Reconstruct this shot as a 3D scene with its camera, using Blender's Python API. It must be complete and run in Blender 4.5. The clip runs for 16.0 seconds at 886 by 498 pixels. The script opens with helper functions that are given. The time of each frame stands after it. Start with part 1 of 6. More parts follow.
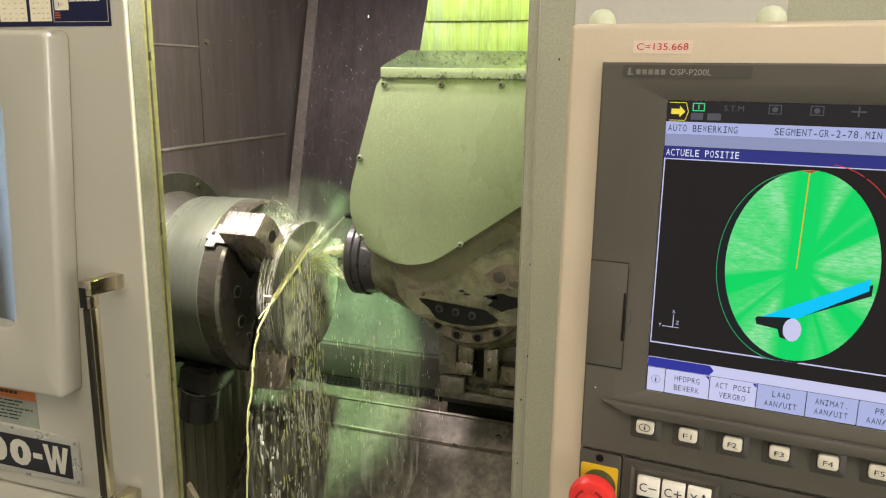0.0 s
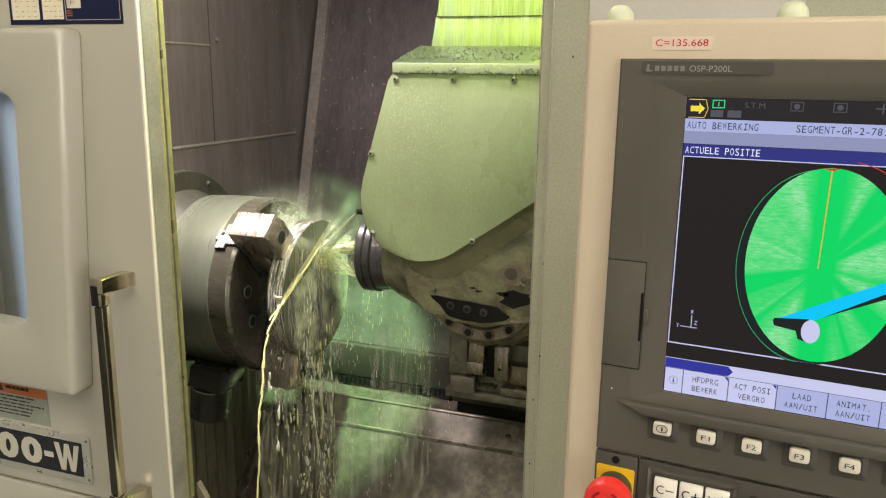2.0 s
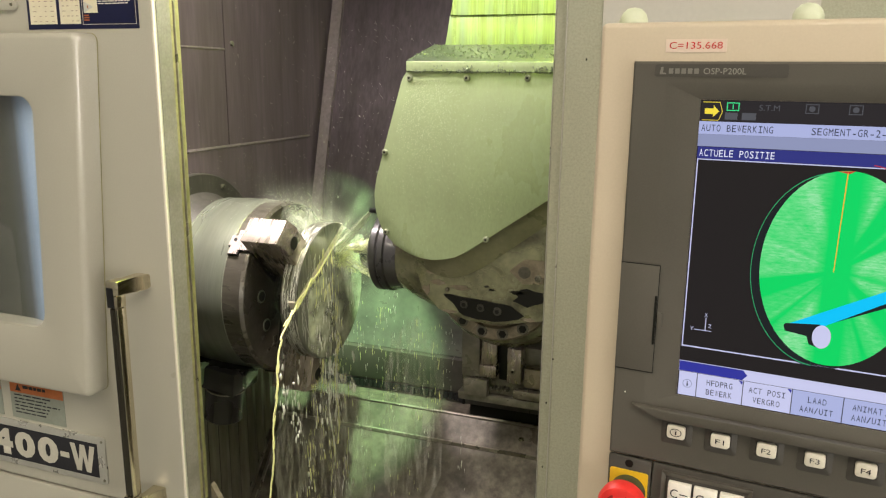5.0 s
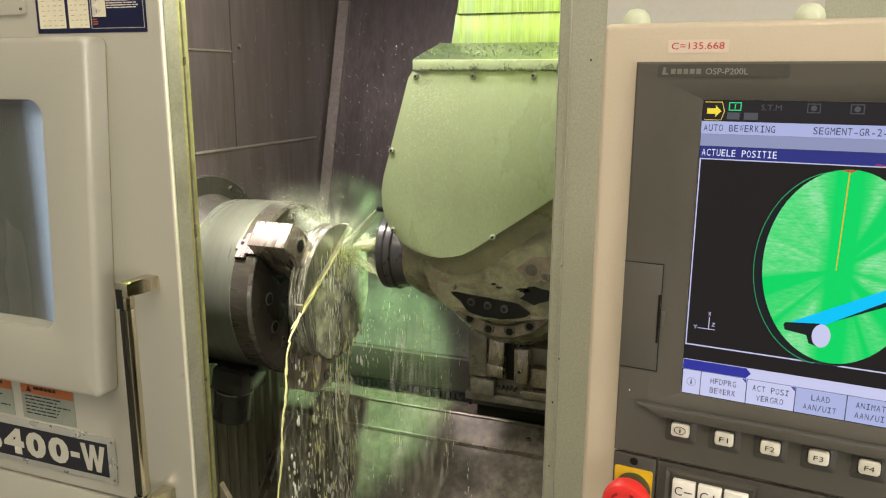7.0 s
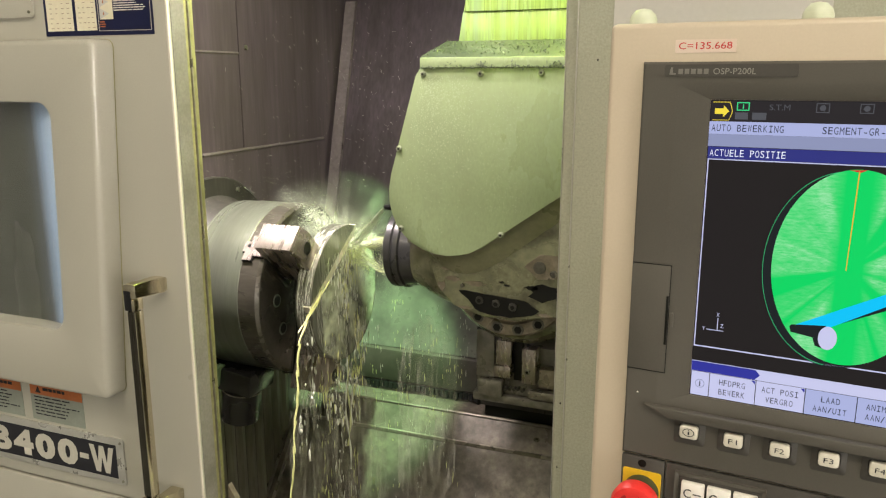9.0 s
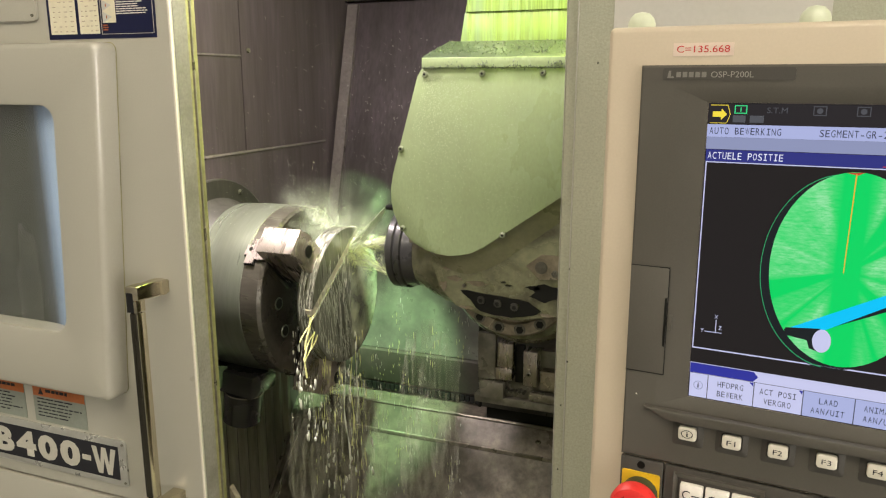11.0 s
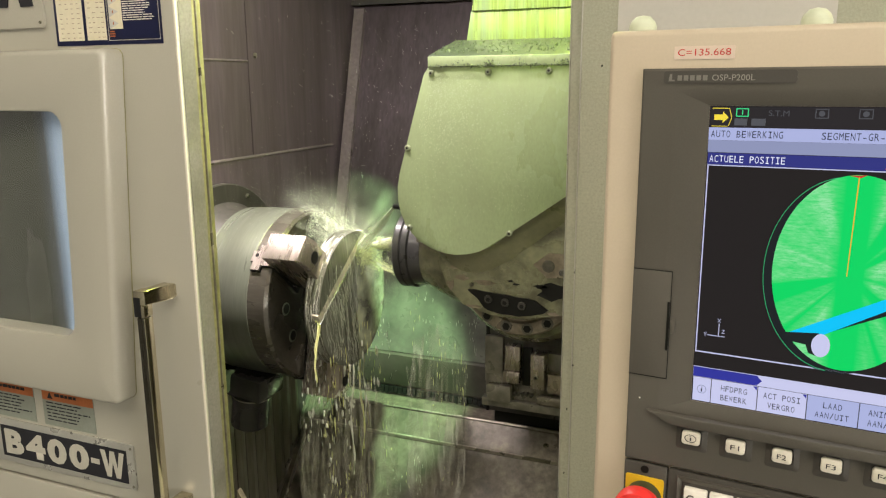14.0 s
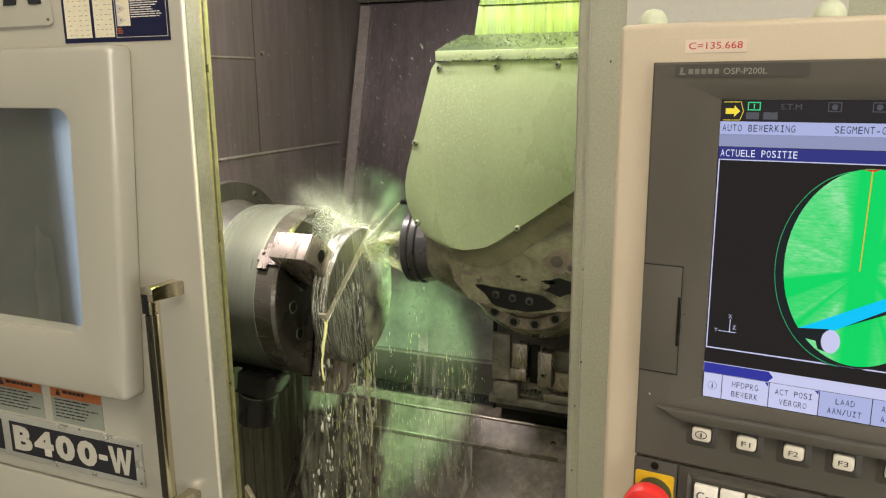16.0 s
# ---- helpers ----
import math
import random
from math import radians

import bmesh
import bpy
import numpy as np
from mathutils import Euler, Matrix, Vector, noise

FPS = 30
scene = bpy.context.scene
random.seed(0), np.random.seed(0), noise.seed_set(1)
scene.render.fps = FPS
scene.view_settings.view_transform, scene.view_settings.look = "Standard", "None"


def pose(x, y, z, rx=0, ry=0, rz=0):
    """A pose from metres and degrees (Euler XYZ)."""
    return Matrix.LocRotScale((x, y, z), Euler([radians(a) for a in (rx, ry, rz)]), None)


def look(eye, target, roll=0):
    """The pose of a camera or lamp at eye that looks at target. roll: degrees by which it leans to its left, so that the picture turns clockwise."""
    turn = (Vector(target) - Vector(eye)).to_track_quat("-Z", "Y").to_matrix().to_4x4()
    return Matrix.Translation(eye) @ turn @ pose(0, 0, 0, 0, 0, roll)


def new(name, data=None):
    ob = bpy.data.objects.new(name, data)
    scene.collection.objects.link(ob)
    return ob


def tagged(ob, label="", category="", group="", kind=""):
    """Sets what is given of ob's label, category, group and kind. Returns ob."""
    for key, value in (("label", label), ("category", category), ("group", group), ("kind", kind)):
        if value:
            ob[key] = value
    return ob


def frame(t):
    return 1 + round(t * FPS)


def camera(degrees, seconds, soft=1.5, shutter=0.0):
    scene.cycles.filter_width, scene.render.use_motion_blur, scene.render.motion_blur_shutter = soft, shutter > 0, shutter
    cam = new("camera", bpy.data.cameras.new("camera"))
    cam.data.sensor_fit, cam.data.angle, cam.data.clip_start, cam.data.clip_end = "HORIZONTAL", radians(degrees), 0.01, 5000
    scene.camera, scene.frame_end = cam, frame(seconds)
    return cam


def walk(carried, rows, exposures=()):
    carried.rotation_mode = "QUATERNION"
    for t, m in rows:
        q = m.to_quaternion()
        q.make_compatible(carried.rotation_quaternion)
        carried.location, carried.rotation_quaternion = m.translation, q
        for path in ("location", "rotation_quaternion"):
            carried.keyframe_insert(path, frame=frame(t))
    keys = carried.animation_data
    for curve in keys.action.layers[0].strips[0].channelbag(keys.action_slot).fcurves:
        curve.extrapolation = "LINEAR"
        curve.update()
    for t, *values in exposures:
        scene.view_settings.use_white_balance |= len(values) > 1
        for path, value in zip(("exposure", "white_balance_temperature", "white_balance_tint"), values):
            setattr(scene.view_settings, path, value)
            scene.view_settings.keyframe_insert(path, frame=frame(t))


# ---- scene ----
cam = camera(60.2, 16.0, soft=1.2)
PATH = [
    (0, (0.709, -1.024, 1.633), (0.095, 0.827, 1.19), 0.8),
    (0.5, (0.71, -1.024, 1.634), (0.091, 0.826, 1.193), 0.6),
    (1, (0.709, -1.024, 1.635), (0.088, 0.826, 1.196), 0.7),
    (1.5, (0.705, -1.022, 1.632), (0.078, 0.825, 1.191), 0.8),
    (2, (0.702, -1.02, 1.631), (0.068, 0.823, 1.186), 0.8),
    (2.5, (0.701, -1.021, 1.631), (0.061, 0.821, 1.187), 0.8),
    (3, (0.702, -1.02, 1.631), (0.056, 0.82, 1.187), 0.8),
    (3.5, (0.703, -1.021, 1.631), (0.053, 0.818, 1.188), 0.7),
    (4, (0.702, -1.021, 1.631), (0.048, 0.816, 1.191), 0.7),
    (6.5, (0.704, -1.024, 1.632), (0.021, 0.804, 1.194), 0.4),
    (7, (0.706, -1.026, 1.632), (0.021, 0.802, 1.195), 0.3),
    (7.5, (0.704, -1.024, 1.632), (0.016, 0.802, 1.193), 0.3),
    (8, (0.702, -1.023, 1.632), (0.009, 0.8, 1.193), 0.2),
    (8.5, (0.705, -1.023, 1.631), (0.006, 0.799, 1.193), 0.1),
    (9, (0.706, -1.024, 1.633), (0.003, 0.796, 1.196), 0.0),
    (11.5, (0.711, -1.026, 1.634), (-0.002, 0.792, 1.204), -0.1),
    (12, (0.712, -1.024, 1.635), (-0.003, 0.793, 1.205), -0.3),
    (12.5, (0.712, -1.024, 1.634), (-0.008, 0.792, 1.206), -0.3),
    (13, (0.713, -1.026, 1.634), (-0.013, 0.788, 1.208), -0.3),
    (13.5, (0.714, -1.025, 1.634), (-0.018, 0.787, 1.21), -0.4),
    (14, (0.715, -1.024, 1.635), (-0.018, 0.788, 1.211), -0.4),
    (14.5, (0.714, -1.024, 1.636), (-0.019, 0.788, 1.213), -0.5),
    (15, (0.715, -1.022, 1.634), (-0.02, 0.789, 1.212), -0.5),
    (15.5, (0.713, -1.023, 1.633), (-0.028, 0.786, 1.208), -0.5),
    (16, (0.712, -1.023, 1.632), (-0.035, 0.782, 1.204), -0.5),
]
walk(cam, [(t, look(eye, target, roll)) for t, eye, target, roll in PATH])

# ---- world and large lights ----
world = bpy.data.worlds.new("workshop_air")
scene.world = world
world.use_nodes = True
world.node_tree.nodes["Background"].inputs[0].default_value = (0.75, 0.8, 0.85, 1)
world.node_tree.nodes["Background"].inputs[1].default_value = 0.3
scene.view_settings.exposure = 0.0


def area_lamp(name, eye, target, sx, sy, watts, colour):
    data = bpy.data.lights.new(name, "AREA")
    data.shape, data.size, data.size_y, data.energy, data.color = "RECTANGLE", sx, sy, watts, colour
    ob = new(name, data)
    ob.matrix_world = look(eye, target)
    return ob


# workshop tubes on the ceiling, and lamps added out of view inside the machine
TUBES = [(-1.6, -1.6), (0.9, -2.2), (-0.4, -3.2), (2.4, -1.2)]
for tx, ty in TUBES:
    area_lamp("tube_light", (tx, ty, 3.62), (tx, ty, 0), 1.4, 0.2, 31, (1.0, 0.90, 0.70))
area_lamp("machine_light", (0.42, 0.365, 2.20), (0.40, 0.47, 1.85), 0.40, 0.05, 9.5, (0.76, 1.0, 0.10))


def spot_lamp(name, eye, target, watts, colour, size, blend, soft):
    data = bpy.data.lights.new(name, "SPOT")
    data.energy, data.color, data.spot_size, data.spot_blend, data.shadow_soft_size = watts, colour, radians(size), blend, soft
    ob = new(name, data)
    ob.matrix_world = look(eye, target)


SPOTS = [(0.05, 0.42, 2.10), (-0.33, 0.15, 2.10)]
spot_lamp("work_light", SPOTS[0], (-0.215, 0.83, 0.78), 330, (0.57, 1.0, 0.48), 22, 0.55, 0.02)
spot_lamp("chuck_light", SPOTS[1], (-0.26, 0.38, 1.22), 110, (1.0, 0.88, 0.84), 44, 0.8, 0.04)
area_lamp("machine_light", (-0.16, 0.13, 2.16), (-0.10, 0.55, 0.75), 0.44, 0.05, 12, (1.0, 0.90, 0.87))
# added fill lamp, out of view, to brighten the chute and disc face
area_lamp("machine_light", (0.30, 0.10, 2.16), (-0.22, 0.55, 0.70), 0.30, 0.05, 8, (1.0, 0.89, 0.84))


# ---- materials ----
def nodes_of(name):
    m = bpy.data.materials.new(name)
    m.use_nodes = True
    nt = m.node_tree
    return m, nt, nt.nodes["Principled BSDF"]


def noise_node(nt, scale, stretch=(1, 1, 1), detail=5.0, rough=0.6):
    tc = nt.nodes.new("ShaderNodeTexCoord")
    mp = nt.nodes.new("ShaderNodeMapping")
    mp.inputs["Scale"].default_value = stretch
    n = nt.nodes.new("ShaderNodeTexNoise")
    n.inputs["Scale"].default_value, n.inputs["Detail"].default_value, n.inputs["Roughness"].default_value = scale, detail, rough
    nt.links.new(tc.outputs["Object"], mp.inputs["Vector"])
    nt.links.new(mp.outputs["Vector"], n.inputs["Vector"])
    return n.outputs["Fac"]


def ramp(nt, fac, stops):
    r = nt.nodes.new("ShaderNodeValToRGB")
    e = r.color_ramp.elements
    while len(e) < len(stops):
        e.new(0.5)
    for el, (p, c) in zip(e, stops):
        el.position, el.color = p, (*c, 1) if len(c) == 3 else c
    nt.links.new(fac, r.inputs["Fac"])
    return r.outputs["Color"]


def grey(v):
    return (v, v, v)


def surface(name, base, rough=0.5, metal=0.0, fine=60.0, big=4.0, vary=0.12, bump=0.05, stretch=(1, 1, 1), dirt=None, dirt_amount=0.4,
            coat=0.0, rough_vary=0.15, bump_dist=0.001):
    """Painted or metal surface: two scales of colour variation, uneven gloss, fine relief, optional stains."""
    m, nt, b = nodes_of(name)
    lo = tuple(max(0, c * (1 - vary)) for c in base)
    hi = tuple(min(1, c * (1 + vary)) for c in base)
    n1 = noise_node(nt, fine, stretch)
    n2 = noise_node(nt, big, stretch)
    c1 = ramp(nt, n1, [(0.3, lo), (0.7, hi)])
    col = c1
    mix = nt.nodes.new("ShaderNodeMix")
    mix.data_type = "RGBA"
    f = ramp(nt, n2, [(0.42, grey(0.0)), (0.68, grey(dirt_amount))])
    nt.links.new(f, mix.inputs["Factor"])
    nt.links.new(col, mix.inputs[6])
    d = dirt or tuple(c * (1 - 2 * vary) for c in base)
    mix.inputs[7].default_value = (*d, 1)
    nt.links.new(mix.outputs[2], b.inputs["Base Color"])
    r = ramp(nt, n2, [(0.3, grey(max(0.03, rough - rough_vary))), (0.7, grey(min(1, rough + rough_vary)))])
    nt.links.new(r, b.inputs["Roughness"])
    b.inputs["Metallic"].default_value = metal
    b.inputs["Coat Weight"].default_value = coat
    b.inputs["Coat Roughness"].default_value = 0.12
    if bump:
        bp = nt.nodes.new("ShaderNodeBump")
        bp.inputs["Strength"].default_value, bp.inputs["Distance"].default_value = bump, bump_dist
        nt.links.new(n1, bp.inputs["Height"])
        nt.links.new(bp.outputs["Normal"], b.inputs["Normal"])
    return m


def plain(name, base, rough=0.5, metal=0.0, vary=0.06):
    m = surface(name, base, rough, metal, 150, 12, vary, 0.02, dirt_amount=0.25, rough_vary=0.06)
    m.node_tree.nodes["Principled BSDF"].inputs["Specular IOR Level"].default_value = 0.25
    return m


def glow(name, colour, strength=1.0):
    m, nt, b = nodes_of(name)
    b.inputs["Base Color"].default_value = (0.006, 0.006, 0.007, 1)
    b.inputs["Roughness"].default_value = 0.3
    b.inputs["Specular IOR Level"].default_value = 0.06
    b.inputs["Emission Color"].default_value = (*colour, 1)
    b.inputs["Emission Strength"].default_value = strength
    return m


M_DOOR = surface("door_paint", (0.425, 0.405, 0.34), 0.32, 0, 420, 2.5, 0.04, 0.10, dirt=(0.40, 0.38, 0.32), dirt_amount=0.35, rough_vary=0.06, coat=0.9)
M_POST = surface("post_paint", (0.405, 0.405, 0.31), 0.42, 0, 330, 3, 0.14, 0.5, dirt=(0.31, 0.32, 0.245), dirt_amount=0.5)
M_SEAL = surface("seal_yellowed", (0.30, 0.28, 0.13), 0.5, 0, 90, 9, 0.2, 0.1, dirt=(0.12, 0.11, 0.05), dirt_amount=0.7)
M_CREAM = surface("panel_cream", (0.58, 0.49, 0.375), 0.42, 0, 500, 4, 0.03, 0.06, dirt=(0.54, 0.45, 0.33), dirt_amount=0.4, coat=0.3)
M_BEZEL = surface("bezel_grey", (0.080, 0.072, 0.060), 0.48, 0, 900, 7, 0.08, 0.14, dirt=(0.105, 0.095, 0.08), dirt_amount=0.4, bump_dist=0.0004)
M_BEZEL2 = surface("bezel_grey_dark", (0.062, 0.056, 0.049), 0.5, 0, 900, 7, 0.08, 0.14, bump_dist=0.0004)
M_BLACK = plain("black_plastic", (0.012, 0.012, 0.013), 0.35)
M_KEY = surface("key_cream", (0.72, 0.68, 0.58), 0.4, 0, 300, 60, 0.04, 0.02, dirt=(0.55, 0.50, 0.42), dirt_amount=0.4)
M_INK = plain("ink", (0.02, 0.02, 0.025), 0.6)
M_INKRED = plain("red_ink", (0.55, 0.03, 0.03), 0.6)
M_LABEL = plain("label_white", (0.82, 0.78, 0.72), 0.55)
M_TAPE = surface("label_tape", (0.70, 0.575, 0.48), 0.5, 0, 200, 20, 0.03, 0.02)
M_RED = surface("stop_red", (0.75, 0.035, 0.03), 0.35, 0, 200, 20, 0.06, 0.02)
M_YELLOW = surface("stop_yellow", (0.80, 0.48, 0.02), 0.45, 0, 200, 20, 0.05, 0.02, dirt=(0.6, 0.36, 0.03))
M_OLIVE = plain("stop_collar", (0.055, 0.06, 0.03), 0.5)
M_CHROME = surface("handle_metal", (0.66, 0.60, 0.46), 0.16, 1.0, 200, 12, 0.1, 0.02, stretch=(1, 1, 0.1))
M_GRIP = surface("handle_grip", (0.10, 0.09, 0.072), 0.22, 0.9, 150, 14, 0.2, 0.03, stretch=(1, 1, 0.08))
M_PLATE = surface("alu_plate", (0.55, 0.54, 0.50), 0.35, 0.6, 600, 10, 0.06, 0.03)
M_STICKER = surface("sticker_grey", (0.245, 0.265, 0.225), 0.5, 0, 200, 14, 0.08, 0.02, dirt=(0.20, 0.21, 0.18))
M_PALE = surface("pale_letter_paint", (0.50, 0.475, 0.41), 0.45, 0, 200, 14, 0.06, 0.02)
M_ORANGE = surface("sticker_orange", (0.40, 0.115, 0.03), 0.5, 0, 200, 14, 0.15, 0.02)
M_NAVY = plain("poster_navy", (0.010, 0.012, 0.045), 0.4)
M_PAPER = surface("poster_cream", (0.72, 0.66, 0.50), 0.6, 0, 120, 8, 0.04, 0.0)
M_WHITE = surface("white_sheet", (0.55, 0.53, 0.49), 0.5, 0, 160, 6, 0.03, 0.02)
M_DOME = surface("dome_white", (0.62, 0.66, 0.50), 0.4, 0, 200, 40, 0.04, 0.02)
# left wall paler, back wall darker: uneven lamp light put into the colours
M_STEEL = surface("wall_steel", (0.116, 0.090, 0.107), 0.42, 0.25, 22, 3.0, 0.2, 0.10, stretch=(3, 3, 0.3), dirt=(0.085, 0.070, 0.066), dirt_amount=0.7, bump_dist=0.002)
M_STEELDIM = surface("dim_wall_steel", (0.066, 0.052, 0.060), 0.42, 0.3, 30, 4.0, 0.25, 0.10, stretch=(4, 4, 0.25), dirt=(0.036, 0.029, 0.028), dirt_amount=0.65, bump_dist=0.002)
M_RIB = surface("rib_steel", (0.175, 0.150, 0.150), 0.4, 0.3, 90, 10, 0.2, 0.05)
M_STEEL2 = surface("chute_steel", (0.155, 0.132, 0.108), 0.40, 0.25, 46, 9.0, 0.5, 0.3, dirt=(0.040, 0.034, 0.028), dirt_amount=0.9, bump_dist=0.002, coat=0.25)
M_SKIRTB = surface("way_cover", (0.055, 0.050, 0.042), 0.4, 0.1, 40, 6, 0.25, 0.1, dirt=(0.03, 0.027, 0.022), dirt_amount=0.6)
M_LOWWALL = surface("low_wall_lit_steel", (0.15, 0.155, 0.13), 0.34, 0.3, 22, 14.0, 0.25, 0.2, dirt=(0.05, 0.055, 0.045), dirt_amount=0.8, coat=0.4, bump_dist=0.003)
M_PLEAT = surface("pleat_steel", (0.30, 0.285, 0.24), 0.4, 0.3, 40, 6, 0.25, 0.1, stretch=(2, 2, 0.2), dirt=(0.12, 0.11, 0.09), dirt_amount=0.6)
M_MOTOR = surface("motor_black", (0.016, 0.015, 0.016), 0.28, 0.2, 90, 9, 0.2, 0.04, coat=0.7)
M_TAN = surface("bare_tan", (0.32, 0.275, 0.215), 0.35, 0.5, 90, 20, 0.25, 0.2, dirt=(0.12, 0.09, 0.06), dirt_amount=0.7)
M_EDGEGREY = surface("door_edge_grey", (0.25, 0.228, 0.215), 0.45, 0, 200, 8, 0.15, 0.1, dirt=(0.12, 0.11, 0.085), dirt_amount=0.6)
M_MARK = plain("mark_grey", (0.30, 0.29, 0.26), 0.5)
M_DARK = surface("dark_cover", (0.055, 0.052, 0.045), 0.42, 0.2, 40, 6, 0.25, 0.1, stretch=(2, 2, 0.4), dirt=(0.02, 0.02, 0.016), dirt_amount=0.6)
M_SLIDE = surface("slide_steel", (0.30, 0.28, 0.245), 0.32, 0.4, 60, 12, 0.2, 0.1, dirt=(0.07, 0.065, 0.055), dirt_amount=0.6, coat=0.4)
M_EDGE = surface("bright_edge", (0.32, 0.29, 0.25), 0.35, 0.7, 90, 10, 0.2, 0.05)
M_CHUCK = surface("chuck_steel", (0.205, 0.225, 0.178), 0.36, 0.6, 60, 3.0, 0.10, 0.04, stretch=(5, 0.4, 0.4), dirt=(0.11, 0.11, 0.085), dirt_amount=0.6, coat=0.45)
M_CHUCKRING = surface("chuck_ring_steel", (0.125, 0.115, 0.095), 0.30, 0.6, 60, 7.0, 0.2, 0.06, stretch=(0.6, 3, 3), dirt=(0.05, 0.045, 0.035), dirt_amount=0.6, coat=0.5)
M_FACE = surface("chuck_face_dark", (0.085, 0.078, 0.062), 0.30, 0.6, 50, 6.0, 0.25, 0.06, dirt=(0.03, 0.028, 0.02), dirt_amount=0.6, coat=0.4)
M_JAW = surface("jaw_steel", (0.52, 0.46, 0.42), 0.28, 0.85, 120, 16.0, 0.12, 0.05, stretch=(6, 1, 1), dirt=(0.30, 0.25, 0.22), dirt_amount=0.5, coat=0.3)
M_WORK = surface("disc_steel", (0.26, 0.26, 0.225), 0.32, 0.5, 45, 5.0, 0.25, 0.06, stretch=(3, 3, 0.35), dirt=(0.075, 0.075, 0.065), dirt_amount=0.7, coat=0.6)
M_RIM = surface("disc_rim", (0.22, 0.22, 0.19), 0.32, 0.7, 70, 9.0, 0.35, 0.1, stretch=(7, 1, 0.4), dirt=(0.06, 0.06, 0.045), dirt_amount=0.6, coat=0.4)
M_SLOT = surface("slot_cut", (0.74, 0.68, 0.60), 0.30, 0.25, 90, 20.0, 0.1, 0.04)
M_HEAD = surface("head_green", (0.292, 0.360, 0.195), 0.34, 0, 240, 5.0, 0.08, 0.06, stretch=(1, 1, 0.5), dirt=(0.225, 0.265, 0.148), dirt_amount=0.6, coat=0.35)
# browner and darker than the head green: the skirt's shade put into colour
M_SKIRT = surface("head_skirt_shade", (0.265, 0.255, 0.165), 0.33, 0.15, 120, 6.0, 0.1, 0.05, dirt=(0.14, 0.135, 0.085), dirt_amount=0.6, coat=0.4)
M_HEADTOP = surface("head_top", (0.034, 0.046, 0.030), 0.55, 0.0, 120, 9.0, 0.3, 0.1, dirt=(0.02, 0.027, 0.017), dirt_amount=0.6, coat=0.0)
M_TELE = surface("telescopic_cover", (0.36, 0.50, 0.13), 0.28, 0.3, 40, 6.0, 0.35, 0.10, stretch=(8, 8, 0.25), dirt=(0.26, 0.36, 0.22), dirt_amount=0.75, coat=0.4)
M_CAST = surface("head_casting", (0.29, 0.29, 0.185), 0.27, 0.25, 40, 13.0, 0.3, 0.3, dirt=(0.05, 0.042, 0.026), dirt_amount=0.95, coat=0.5, bump_dist=0.003)
M_RING = surface("nose_ring", (0.085, 0.083, 0.088), 0.28, 0.5, 90, 8.0, 0.2, 0.05, coat=0.4)
M_BOLT = surface("bolt_steel", (0.34, 0.33, 0.27), 0.3, 0.9, 200, 30.0, 0.2, 0.05)
M_SOCKET = surface("socket_bolt_steel", (0.16, 0.15, 0.125), 0.35, 0.7, 200, 30.0, 0.2, 0.05)
# near black for the shade inside holes and slots, and for dark chips
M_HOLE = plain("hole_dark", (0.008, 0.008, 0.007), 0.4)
M_COVERSCREW = surface("cover_screw_steel", (0.27, 0.30, 0.20), 0.4, 0.2, 200, 30.0, 0.2, 0.05)
M_CHIP = surface("swarf", (0.17, 0.20, 0.14), 0.3, 0.35, 300, 40.0, 0.6, 0.1)
M_PIPEGREEN = surface("cap_green", (0.14, 0.22, 0.11), 0.35, 0, 200, 20.0, 0.1, 0.05, coat=0.3)
M_WALLROOM = surface("room_wall", (0.40, 0.40, 0.39), 0.8, 0, 30, 1.0, 0.05, 0.05)
M_FLOORROOM = surface("room_floor", (0.22, 0.22, 0.21), 0.5, 0, 20, 1.0, 0.12, 0.05)
M_TUBE = glow("tube_glow", (1.0, 0.92, 0.8), 6.0)
M_LEDGLOW = glow("lamp_glow", (1.0, 0.95, 0.85), 2.5)


def coolant_material(name, colour, alpha):
    m, nt, b = nodes_of(name)
    b.inputs["Base Color"].default_value = (*colour, 1)
    b.inputs["Roughness"].default_value = 0.12
    b.inputs["Transmission Weight"].default_value = 0.15
    b.inputs["IOR"].default_value = 1.33
    if alpha < 1:
        n = noise_node(nt, 130, (1, 1, 0.07))
        a = ramp(nt, n, [(0.42, grey(0.0)), (0.72, grey(alpha))])
        nt.links.new(a, b.inputs["Alpha"])
    return m


M_COOL = coolant_material("coolant", (0.86, 0.86, 0.42), 1.0)
M_COOLPALE = coolant_material("coolant_pale", (0.86, 0.87, 0.78), 1.0)
M_MIST = coolant_material("coolant_mist", (0.72, 0.80, 0.62), 1.0)


